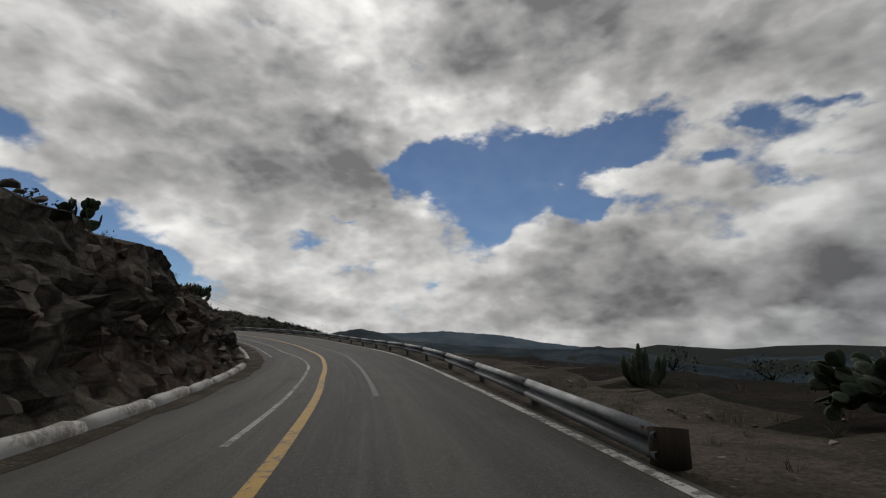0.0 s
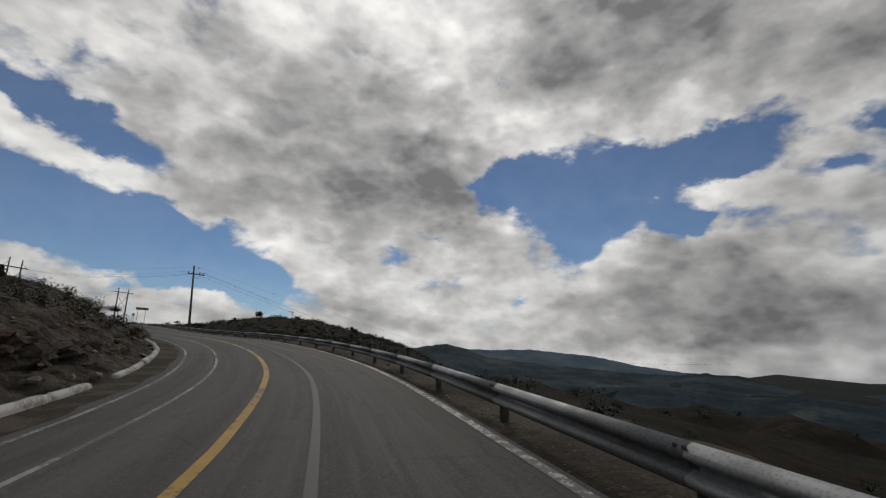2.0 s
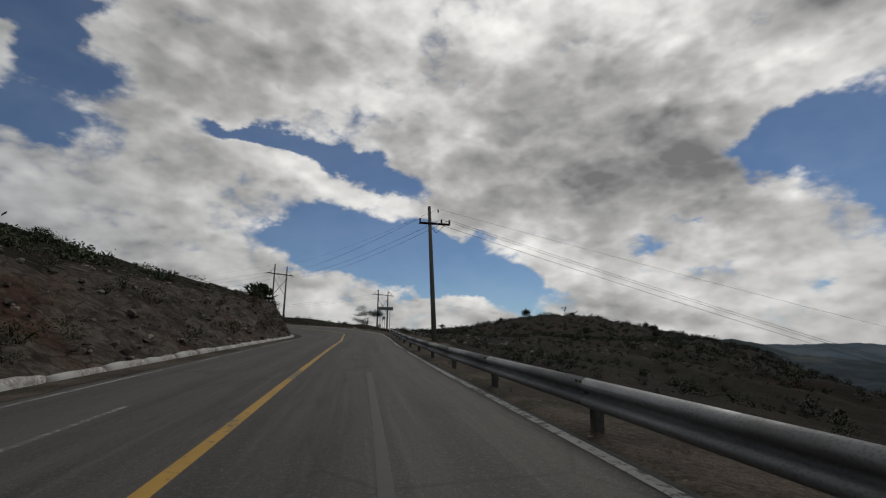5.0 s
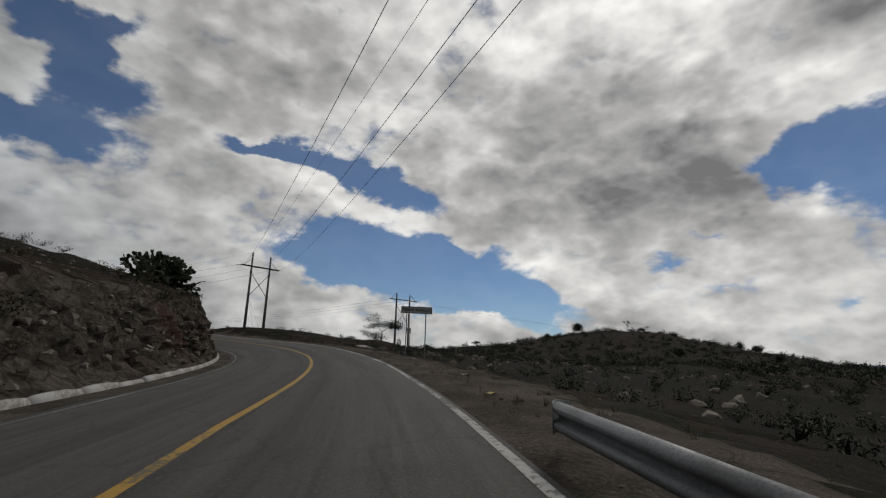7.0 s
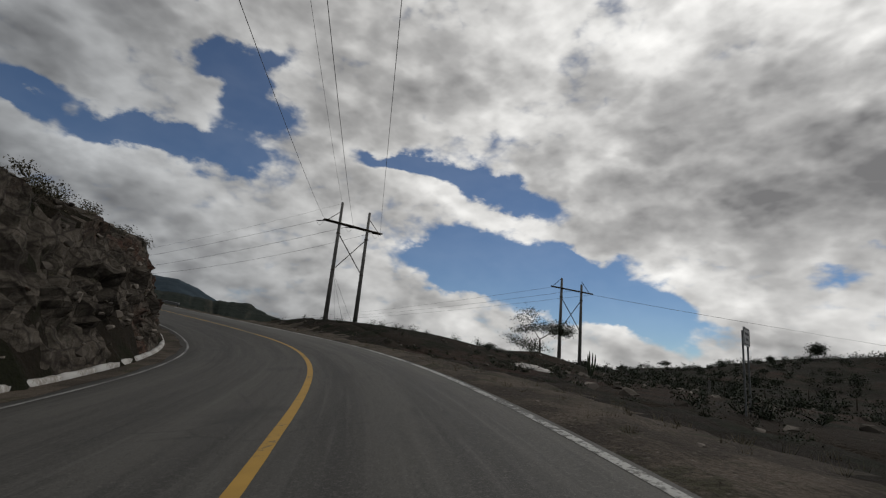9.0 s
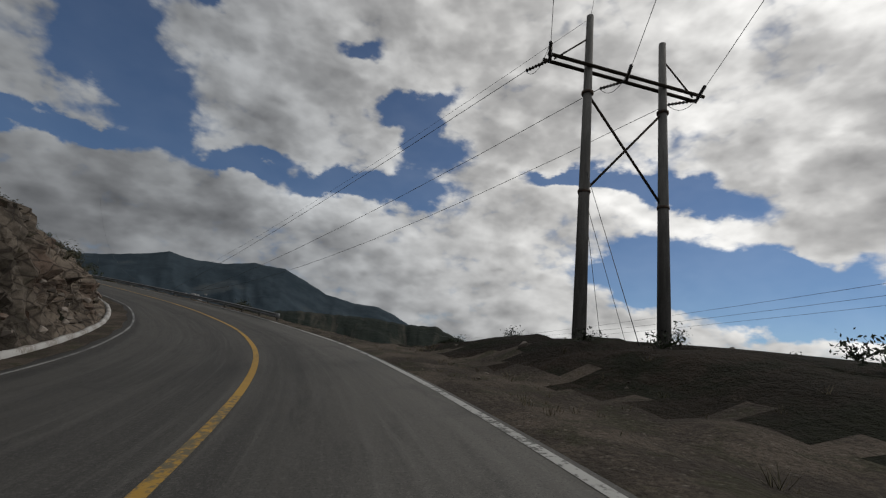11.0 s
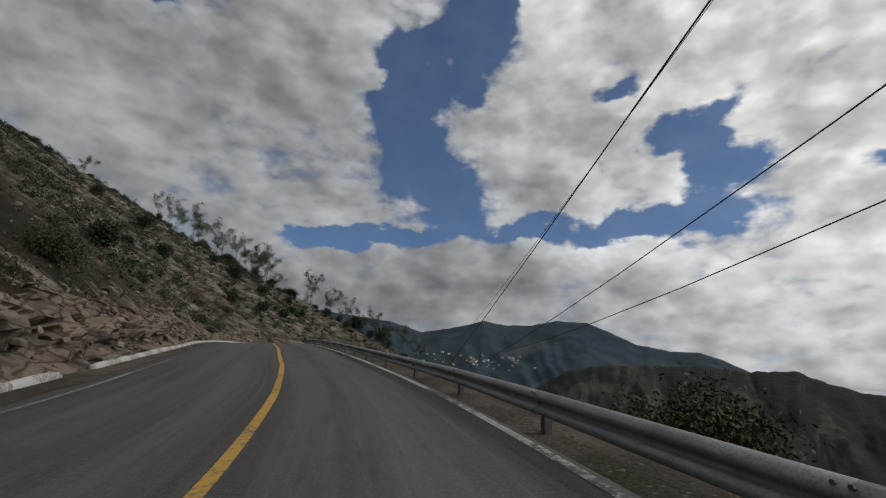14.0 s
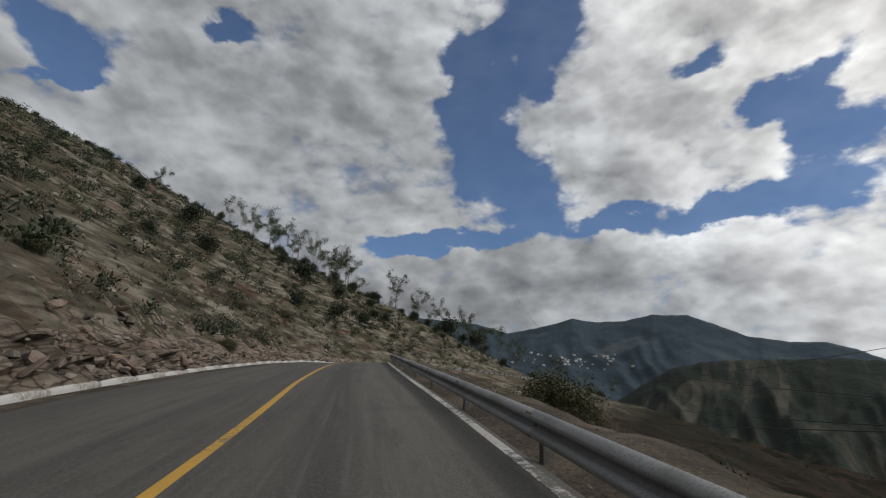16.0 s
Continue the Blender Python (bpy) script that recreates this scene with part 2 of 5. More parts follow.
# ---- materials ----
class Shade:
    """A small builder for node materials."""

    def __init__(self, name, rough=0.9, metal=0.0):
        self.m = bpy.data.materials.new(name)
        self.m.use_nodes = True
        self.t = self.m.node_tree
        self.b = self.t.nodes["Principled BSDF"]
        self.b.inputs["Roughness"].default_value, self.b.inputs["Metallic"].default_value = rough, metal
        self.b.inputs["Specular IOR Level"].default_value = 0.5 if rough < 0.65 else 0.3 if rough < 0.88 else 0.08
        self.co = self.t.nodes.new("ShaderNodeTexCoord")

    def put(self, v, socket):
        if hasattr(v, "is_output"):
            self.t.links.new(v, socket)
        elif isinstance(v, tuple):
            socket.default_value = (*v, 1) if len(v) == 3 and socket.type == "RGBA" else v
        else:
            socket.default_value = v

    def where(self, kind="Object", scale=(1, 1, 1)):
        n = self.t.nodes.new("ShaderNodeMapping")
        self.put(self.co.outputs[kind], n.inputs[0])
        n.inputs["Scale"].default_value = scale
        return n.outputs[0]

    def noise(self, scale, detail=4, rough=0.55, vec=None, distort=0.0):
        n = self.t.nodes.new("ShaderNodeTexNoise")
        self.put(vec or self.co.outputs["Object"], n.inputs["Vector"])
        n.inputs["Scale"].default_value, n.inputs["Detail"].default_value = scale, detail
        n.inputs["Roughness"].default_value, n.inputs["Distortion"].default_value = rough, distort
        return n.outputs["Fac"]

    def cells(self, scale, feature="F1", out="Distance", vec=None):
        n = self.t.nodes.new("ShaderNodeTexVoronoi")
        n.feature = feature
        self.put(vec or self.co.outputs["Object"], n.inputs["Vector"])
        n.inputs["Scale"].default_value = scale
        return n.outputs[out]

    def step(self, v, lo, hi, a=0.0, b=1.0):
        n = self.t.nodes.new("ShaderNodeMapRange")
        n.interpolation_type = "SMOOTHSTEP"
        self.put(v, n.inputs[0])
        for i, q in enumerate((lo, hi, a, b)):
            n.inputs[i + 1].default_value = q
        return n.outputs[0]

    def mix(self, f, a, b, blend="MIX"):
        n = self.t.nodes.new("ShaderNodeMix")
        n.data_type, n.blend_type = "RGBA", blend
        self.put(f, n.inputs[0])
        self.put(a, n.inputs[6])
        self.put(b, n.inputs[7])
        return n.outputs[2]

    def math(self, op, a, b=0.0):
        n = self.t.nodes.new("ShaderNodeMath")
        n.operation = op
        self.put(a, n.inputs[0])
        self.put(b, n.inputs[1])
        return n.outputs[0]

    def split(self, vec):
        n = self.t.nodes.new("ShaderNodeSeparateXYZ")
        self.put(vec, n.inputs[0])
        return n.outputs

    def island(self):
        return self.t.nodes.new("ShaderNodeNewGeometry").outputs["Random Per Island"]

    def each(self):
        return self.t.nodes.new("ShaderNodeObjectInfo").outputs["Random"]

    def done(self, col, bump=None, strength=0.4, dist=0.05, rough=None):
        self.put(col, self.b.inputs["Base Color"])
        if rough is not None:
            self.put(rough, self.b.inputs["Roughness"])
        if bump is not None:
            n = self.t.nodes.new("ShaderNodeBump")
            n.inputs["Strength"].default_value, n.inputs["Distance"].default_value = strength, dist
            self.put(bump, n.inputs["Height"])
            self.put(n.outputs[0], self.b.inputs["Normal"])
        return self.m


# asphalt: u runs across the road, v along it, in metres
a = Shade("asphalt", 0.85)
uv = a.where("UV")
streak = a.noise(1.0, 4, 0.6, a.where("UV", (1.1, 0.022, 1)))
fine = a.noise(1.0, 5, 0.65, a.where("UV", (7.0, 0.12, 1)))
grit = a.noise(55.0, 3, 0.7, uv)
blotch = a.noise(0.45, 5, 0.6, uv)
worn = a.noise(1.0, 5, 0.7, a.where("UV", (2.6, 0.35, 1)))
c = a.mix(a.step(streak, 0.34, 0.66), (0.036, 0.034, 0.031), (0.072, 0.068, 0.061))
c = a.mix(a.math("MULTIPLY", a.step(fine, 0.48, 0.72), 0.6), c, (0.092, 0.088, 0.080))
c = a.mix(a.math("MULTIPLY", a.step(worn, 0.52, 0.70), 0.55), c, (0.024, 0.023, 0.021))
c = a.mix(a.math("MULTIPLY", a.step(blotch, 0.55, 0.72), 0.55), c, (0.027, 0.026, 0.025))
coarse = a.noise(17.0, 4, 0.75, uv)
c = a.mix(a.step(coarse, 0.50, 0.68, 0, 0.55), c, (0.120, 0.113, 0.102))
c = a.mix(a.step(grit, 0.54, 0.70, 0, 0.7), c, (0.150, 0.142, 0.130))
c = a.mix(a.step(a.noise(40.0, 2, 0.6, uv), 0.58, 0.68, 0, 0.7), c, (0.012, 0.012, 0.012))
crackle = a.cells(0.55, "DISTANCE_TO_EDGE", "Distance", a.where("UV", (1, 0.7, 1)))
rare = a.step(a.noise(0.16, 3, 0.5, uv), 0.52, 0.60)
crack = a.math("MULTIPLY", a.step(crackle, 0.0, 0.022, 1, 0), rare)
c = a.mix(a.math("MULTIPLY", crack, 0.3), c, (0.014, 0.014, 0.014))
M_ASPHALT = a.done(c, a.math("SUBTRACT", a.noise(90, 3, 0.7, uv), a.math("MULTIPLY", crack, 0.6)), 0.35, 0.012)


def paint(name, col, worn, lo, hi):
    a = Shade(name, 0.7)
    wear = a.step(a.math("ADD", a.noise(9, 5, 0.7), a.math("MULTIPLY", a.math("SUBTRACT", a.noise(0.35, 3), 0.5), 0.9)), lo, hi)
    dirt = a.mix(a.noise(2.2, 5, 0.6), col, tuple(0.62 * v for v in col))
    return a.done(a.mix(wear, worn, dirt), a.noise(60, 3), 0.2, 0.01)


M_YELLOW = paint("yellow_paint", (0.46, 0.27, 0.045), (0.12, 0.10, 0.06), 0.30, 0.46)
M_WHITE = paint("white_paint", (0.47, 0.465, 0.44), (0.10, 0.098, 0.09), 0.41, 0.54)
M_WHITE_FADED = paint("faded_white_paint", (0.30, 0.30, 0.285), (0.085, 0.083, 0.08), 0.42, 0.60)
M_KERB = paint("whitewashed_concrete", (0.48, 0.47, 0.45), (0.20, 0.18, 0.155), 0.36, 0.56)

# bare rock and earth of the road cuts
a = Shade("cut_rock", 0.95)
lay = a.where("Object", (0.55, 0.55, 1.7))
big, mid, small = a.noise(0.22, 4, 0.55), a.noise(0.9, 6, 0.62, lay), a.noise(6.0, 6, 0.68)
c = a.mix(a.step(mid, 0.36, 0.64), (0.0575, 0.0500, 0.0400), (0.1475, 0.1275, 0.1050))
c = a.mix(a.step(big, 0.50, 0.66, 0, 0.8), c, (0.0963, 0.0462, 0.0312))
c = a.mix(a.step(a.noise(1.7, 5, 0.6), 0.60, 0.72, 0, 0.75), c, (0.2325, 0.2138, 0.1825))
c = a.mix(a.step(a.noise(0.6, 6, 0.65), 0.55, 0.68, 0, 0.85), c, (0.0350, 0.0363, 0.0238))
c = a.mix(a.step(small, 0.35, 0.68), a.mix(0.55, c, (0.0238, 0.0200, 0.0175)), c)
west = a.step(a.math("ADD", a.split(a.co.outputs["Object"])[0], a.math("MULTIPLY", a.noise(0.08, 4), 40)), -148, -128, 1, 0)
c = a.mix(a.math("MULTIPLY", west, a.step(mid, 0.38, 0.58, 0.25, 0.85)), c, a.mix(a.noise(1.1, 5, 0.6, lay), (0.0900, 0.0690, 0.0540), (0.3524, 0.2926, 0.2326)))
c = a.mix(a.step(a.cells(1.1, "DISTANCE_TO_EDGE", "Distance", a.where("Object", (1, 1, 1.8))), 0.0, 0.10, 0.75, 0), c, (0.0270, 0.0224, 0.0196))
M_ROCK = a.done(c, a.math("ADD", small, a.math("MULTIPLY", a.noise(24, 4, 0.65), 0.4)), 0.8, 0.12)

# pale, freshly broken blocks
a = Shade("broken_rock", 0.95)
c = a.mix(a.each(), (0.15, 0.12, 0.10), (0.29, 0.235, 0.19))
c = a.mix(a.step(a.noise(1.3, 5, 0.6), 0.45, 0.65, 0, 0.6), c, (0.17, 0.085, 0.062))
c = a.mix(a.step(a.noise(7, 5, 0.7), 0.38, 0.62), a.mix(0.5, c, (0.06, 0.05, 0.045)), c)
M_STONE = a.done(c, a.noise(16, 5, 0.65), 0.7, 0.05)

# dry scrub land
a = Shade("scrub_land", 1.0)
soil = a.mix(a.step(a.noise(0.12, 5, 0.6), 0.40, 0.62), (0.019, 0.0142, 0.0108), (0.038, 0.0285, 0.0208))
soil = a.mix(a.step(a.noise(0.045, 4, 0.6), 0.52, 0.62, 0, 0.7), soil, (0.056, 0.031, 0.022))
green = a.mix(a.noise(3.0, 4), (0.0068, 0.0081, 0.0041), (0.0197, 0.0211, 0.0102))
c = a.mix(a.step(a.noise(0.35, 7, 0.68), 0.46, 0.60), soil, green)
c = a.mix(a.step(a.noise(0.02, 4, 0.6), 0.45, 0.62, 0, 0.6), c, (0.0143, 0.0156, 0.0088))
c = a.mix(a.step(a.cells(0.9), 0.0, 0.20, 0.45, 0), c, (0.0808, 0.0713, 0.0590))
c = a.mix(a.step(a.noise(9, 5, 0.7), 0.36, 0.62), a.mix(0.5, c, (0.0095, 0.0088, 0.0068)), c)
height = a.split(a.co.outputs["Object"])[2]
c = a.mix(a.step(a.math("ADD", height, a.math("MULTIPLY", a.noise(0.02, 4), 24)), -30, -2, 0.9, 0), c, a.mix(a.noise(0.05, 6, 0.65), (0.005, 0.009, 0.008), (0.020, 0.025, 0.021)))
east_west = a.split(a.co.outputs["Object"])[0]
bare = a.math("MULTIPLY", a.step(a.math("ADD", east_west, a.math("MULTIPLY", a.noise(0.03, 4), 60)), -185, -150, 1, 0), a.step(height, 9, 14))
strata = a.where("Object", (0.30, 0.30, 1.9))
tan = a.mix(a.step(a.noise(0.8, 6, 0.66, strata, 0.6), 0.40, 0.60), (0.098, 0.088, 0.064), (0.235, 0.213, 0.170))
tan = a.mix(a.step(a.noise(0.30, 5, 0.6, strata), 0.52, 0.64, 0, 0.7), tan, (0.120, 0.066, 0.048))
tan = a.mix(a.step(a.noise(0.11, 5, 0.65), 0.46, 0.60, 0, 0.75), tan, (0.062, 0.062, 0.036))
c = a.mix(a.math("MULTIPLY", bare, a.step(a.noise(0.45, 6, 0.65, strata), 0.40, 0.58, 0.25, 0.9)), c, tan)
M_SCRUB = a.done(c, a.math("ADD", a.noise(1.6, 6, 0.66), a.math("MULTIPLY", a.noise(14, 4, 0.65), 0.3)), 0.8, 0.35)

# gravelly verge
a = Shade("verge_gravel", 1.0)
c = a.mix(a.step(a.noise(0.5, 5, 0.6), 0.4, 0.62), (0.058, 0.048, 0.039), (0.118, 0.097, 0.077))
c = a.mix(a.step(a.noise(0.9, 5, 0.66), 0.52, 0.64, 0, 0.8), c, (0.050, 0.049, 0.029))
c = a.mix(a.step(a.cells(7.0), 0.0, 0.25, 0.6, 0), c, (0.2387, 0.2157, 0.1836))
c = a.mix(a.step(a.noise(18, 4, 0.7), 0.38, 0.6), a.mix(0.5, c, (0.0184, 0.0161, 0.0138)), c)
M_VERGE = a.done(c, a.math("ADD", a.noise(12, 5, 0.7), a.math("MULTIPLY", a.cells(7.0), 0.5)), 0.8, 0.06)

# galvanised steel
a = Shade("galvanised_steel", 0.6, 0.45)
c = a.mix(a.step(a.cells(38, "F1", "Distance"), 0.1, 0.6), (0.165, 0.17, 0.175), (0.235, 0.24, 0.245))
c = a.mix(a.step(a.noise(1.1, 5, 0.6, a.where("Object", (1, 1, 3))), 0.50, 0.72, 0, 0.6), c, (0.12, 0.116, 0.11))
M_STEEL = a.done(c, a.noise(5, 3), 0.06, 0.02, a.step(a.noise(3, 4), 0.3, 0.7, 0.55, 0.75))
a = Shade("weathered_post_steel", 0.8, 0.1)
M_POST = a.done(a.mix(a.step(a.noise(6, 5), 0.4, 0.65), (0.075, 0.072, 0.068), (0.125, 0.12, 0.112)), a.noise(40, 3), 0.2, 0.01)
a = Shade("rusty_steel", 0.75, 0.2)
M_RUST = a.done(a.mix(a.step(a.noise(8, 5), 0.4, 0.6), (0.06, 0.05, 0.045), (0.13, 0.09, 0.065)), a.noise(40, 3), 0.2, 0.01)

# concrete and timber of the line poles
a = Shade("pole_concrete", 0.92)
c = a.mix(a.step(a.noise(1.4, 5, 0.6, a.where("Object", (3, 3, 0.4))), 0.35, 0.65), (0.17, 0.165, 0.155), (0.27, 0.26, 0.245))
M_POLE = a.done(a.mix(a.step(a.noise(30, 4), 0.4, 0.6), a.mix(0.4, c, (0.08, 0.08, 0.075)), c), a.noise(25, 4), 0.25, 0.01)
a = Shade("dark_timber", 0.9)
c = a.mix(a.noise(6, 6, 0.65, a.where("Object", (6, 6, 0.5))), (0.030, 0.025, 0.020), (0.085, 0.068, 0.052))
M_TIMBER = a.done(c, a.noise(14, 5, 0.6, a.where("Object", (6, 6, 0.4))), 0.5, 0.02)
a = Shade("porcelain", 0.35)
M_PORCELAIN = a.done(a.mix(a.noise(5), (0.05, 0.042, 0.04), (0.09, 0.08, 0.075)))
a = Shade("wire", 0.6, 0.5)
M_WIRE = a.done(a.mix(a.noise(3), (0.045, 0.045, 0.045), (0.075, 0.075, 0.075)))

# far mountains under thin air: blue haze of distance put into the base colours
a = Shade("haze_blue_forest", 1.0)
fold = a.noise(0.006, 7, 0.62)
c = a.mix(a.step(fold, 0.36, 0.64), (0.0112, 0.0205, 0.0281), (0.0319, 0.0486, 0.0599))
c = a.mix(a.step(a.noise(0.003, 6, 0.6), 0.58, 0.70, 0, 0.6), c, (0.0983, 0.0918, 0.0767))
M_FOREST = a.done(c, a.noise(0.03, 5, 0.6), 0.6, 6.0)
# farthest range: its pale blue is haze painted as base colour
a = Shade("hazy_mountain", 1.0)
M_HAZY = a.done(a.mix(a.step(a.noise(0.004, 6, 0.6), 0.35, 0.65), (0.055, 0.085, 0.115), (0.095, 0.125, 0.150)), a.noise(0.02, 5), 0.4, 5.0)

# wooded slopes a few kilometres off, haze of the air between mixed into colour
a = Shade("haze_paled_forest", 1.0)
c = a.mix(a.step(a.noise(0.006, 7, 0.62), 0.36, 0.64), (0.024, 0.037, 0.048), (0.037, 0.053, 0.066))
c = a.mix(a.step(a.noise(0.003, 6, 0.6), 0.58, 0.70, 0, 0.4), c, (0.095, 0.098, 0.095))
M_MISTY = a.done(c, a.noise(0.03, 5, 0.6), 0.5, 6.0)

# bare ribs and wooded gullies of the spur across the valley
a = Shade("gullied_slope", 1.0)
ribs = a.t.nodes.new("ShaderNodeMapping")
a.put(a.co.outputs["Object"], ribs.inputs[0])
ribs.inputs["Rotation"].default_value = (0.0, 0.0, radians(28))
ribs.inputs["Scale"].default_value = (0.0035, 0.016, 0.004)
bare = a.noise(1.0, 5, 0.6, ribs.outputs[0], 0.8)
c = a.mix(a.noise(0.02, 6, 0.66), (0.010, 0.014, 0.012), (0.030, 0.036, 0.030))
c = a.mix(a.step(bare, 0.52, 0.64, 0, 0.75), c, (0.072, 0.066, 0.054))
c = a.mix(a.step(a.noise(0.011, 6, 0.6), 0.52, 0.66, 0, 0.6), c, (0.020, 0.027, 0.024))
M_GULLY = a.done(c, a.noise(0.05, 5, 0.6), 0.7, 6.0)

# ---- the road's line ----
ROAD_X = [4.98, 2.98, 0.98, -0.82, -2.73, -5.63, -9.96, -15.31, -22.17, -30.26, -39.14, -48.34, -57.51, -66.60, -75.87, -85.59, -95.84, -106.67, -118.04, -129.79, -141.72, -153.58, -164.98, -175.61, -185.27, -193.94, -202.63, -211.08, -219.72, -228.80, -238.63, -249.37, -260.79, -272.52, -284.25, -295.99, -307.72, -319.45, -331.18, -342.91, -354.65, -366.38, -378.11, -389.84, -401.57, -412.80, -422.26, -428.63, -431.70, -432.41, -433.12, -433.83, -434.53, -435.24]
ROAD_Y = [-35.65, -23.82, -11.99, -0.11, 11.73, 23.41, 34.59, 45.33, 55.15, 63.97, 72.02, 79.70, 87.44, 95.27, 102.88, 109.87, 116.06, 121.26, 125.08, 127.22, 127.37, 125.69, 122.08, 116.76, 109.70, 101.55, 93.33, 84.89, 76.66, 68.82, 61.93, 56.58, 52.90, 50.38, 47.85, 45.33, 42.81, 40.29, 37.77, 35.24, 32.72, 30.20, 27.68, 25.15, 22.63, 18.39, 11.01, 0.84, -10.76, -22.74, -34.72, -46.70, -58.68, -70.66]
ROAD_Z = [0.0, 0.0, 0.0, 0.1, 0.06, 0.2, 0.37, 0.78, 1.32, 1.83, 2.21, 2.62, 3.07, 3.56, 4.02, 4.39, 4.81, 5.37, 5.86, 6.42, 7.09, 7.92, 8.89, 10.09, 11.34, 12.58, 13.72, 14.77, 15.68, 16.36, 16.84, 17.13, 17.33, 17.43, 17.53, 17.63, 17.73, 17.83, 17.93, 18.03, 18.13, 18.23, 18.33, 18.43, 18.53, 18.63, 18.73, 18.83, 18.93, 19.03, 19.13, 19.23, 19.33, 19.43]
ROAD_BANK = [1.0, 1.0, 1.0, 1.4, 1.7, 3.1, 4.0, 4.2, 3.6, 2.9, 2.2, 1.9, 2.1, 2.8, 3.8, 5.0, 6.0, 6.8, 7.3, 7.4, 7.3, 7.0, 6.6, 6.1, 5.6, 4.8, 4.4, 4.4, 4.4, 3.0, 1.0, 1.0, 1.0, 1.0, 1.0, 1.0, 1.0, 1.0, 1.0, 1.0, 1.0, 1.0, 1.0, 1.0, 1.0, 1.0, 1.0, 1.0, 1.0, 1.0, 1.0, 1.0, 1.0, 1.0]
N_ROAD = len(ROAD_X)
STEP = 12.0


def curve_at(vals, s):
    """Catmull-Rom through values 12 m apart, the first at s = -36."""
    v = np.asarray(vals, float)
    u = np.clip((np.asarray(s, float) + 36) / STEP, 0, N_ROAD - 1.001)
    i = u.astype(int)
    f = u - i
    a, b, c, d = v[np.clip(i - 1, 0, N_ROAD - 1)], v[i], v[np.clip(i + 1, 0, N_ROAD - 1)], v[np.clip(i + 2, 0, N_ROAD - 1)]
    return 0.5 * (2 * b + (c - a) * f + (2 * a - 5 * b + 4 * c - d) * f * f + (3 * b - a - 3 * c + d) * f ** 3)


S_END = 36.0 + STEP * (N_ROAD - 1) - 72.0


def road_frame(s):
    """x, y, z of the centre line, the unit vector to its right, the rise per metre to the right."""
    s = np.asarray(s, float)
    x, y, z = curve_at(ROAD_X, s), curve_at(ROAD_Y, s), curve_at(ROAD_Z, s)
    tx, ty = curve_at(ROAD_X, s + 0.5) - curve_at(ROAD_X, s - 0.5), curve_at(ROAD_Y, s + 0.5) - curve_at(ROAD_Y, s - 0.5)
    n = np.hypot(tx, ty) + 1e-9
    return x, y, z, ty / n, -tx / n, np.tan(np.radians(curve_at(ROAD_BANK, s)))


def at_road(s, l, h=0.0):
    """World point at s metres along the road, l to the right of its centre, h above its surface."""
    x, y, z, rx, ry, k = road_frame(s)
    return np.stack(np.broadcast_arrays(x + rx * l, y + ry * l, z + k * np.clip(l, -7.5, 4.5) + h), -1)


def lerp(s, *pairs):
    return np.interp(s, [p[0] for p in pairs], [p[1] for p in pairs])


def kerb_l(s):
    """How far the left kerb stands from the centre line."""
    return lerp(s, (-36, 3.1), (8, 3.15), (20, 3.5), (30, 3.9), (45, 4.2), (62, 4.35), (76, 4.8), (92, 5.1), (130, 5.4), (145, 5.9), (160, 6.1), (175, 6.35), (197, 6.7), (221, 6.5),
                (234, 5.95), (241, 5.6), (254, 5.45), (262, 5.3), (282, 6.0), (292, 6.0), (330, 5.7))


def yellow_l(s):
    """How far the painted centre line strays to the right of the road's axis."""
    return lerp(s, (-36, -0.1), (5, -0.12), (15, -0.3), (22, -0.27), (28, -0.1), (38, 0.1), (45, 0.04), (62, 0.03), (77, 0.07), (117, 0.03), (124, -0.2), (129, -0.3), (136, -0.12),
                (146, 0.0), (157, 0.15), (166, -0.04), (190, -0.08), (211, -0.15), (219, -0.15), (227, 0.0), (236, -0.06), (247, 0.04), (255, 0.03), (261, 0.17), (268, 0.06), (277, -0.03), (285, -0.12), (330, 0.0))


def white_l(s):
    """How far the right edge line lies from the centre line."""
    return lerp(s, (-36, 3.15), (5, 3.15), (14, 3.22), (20, 3.22), (34, 3.41), (45, 3.40), (60, 3.42), (73, 3.58), (86, 3.62), (116, 3.42), (128, 3.37), (136, 3.28), (146, 3.38), (157, 3.42), (165, 3.38),
                (209, 3.24), (218, 3.33), (232, 3.46), (243, 3.40), (254, 3.38), (262, 3.54), (276, 3.45), (340, 3.40))


def rail_l(s):
    return lerp(s, (-36, 3.3), (4, 3.3), (9, 3.5), (15, 3.66), (27, 3.62), (36, 3.76), (52, 3.86), (70, 3.92), (86, 3.96), (114, 3.84), (126, 3.88), (231, 3.88), (241, 3.74), (252, 3.70), (262, 3.62), (280, 3.60), (330, 3.68))


def rail_h(s):
    """Height of the guard rail's top over the road's surface."""
    return lerp(s, (3.5, 0.34), (9, 0.44), (18, 0.55), (60, 0.54), (200, 0.54), (240, 0.55), (270, 0.52))


def cut_h(s):
    """Height of the cut's brow above the road."""
    return lerp(s, (-36, 5), (0, 4.8), (10, 4.1), (18, 3.4), (28, 3.0), (38, 2.8), (46, 2.0), (53, 2.1), (62, 2.4), (72, 3.1), (85, 3.5), (100, 3.4), (118, 3.5), (138, 3.6),
                (150, 4.0), (160, 4.6), (170, 5.0), (190, 5.4), (205, 5.3), (220, 4.3), (230, 3.2), (240, 2.8), (252, 2.4), (262, 2.1), (285, 1.7), (300, 1.2), (330, 1.0))


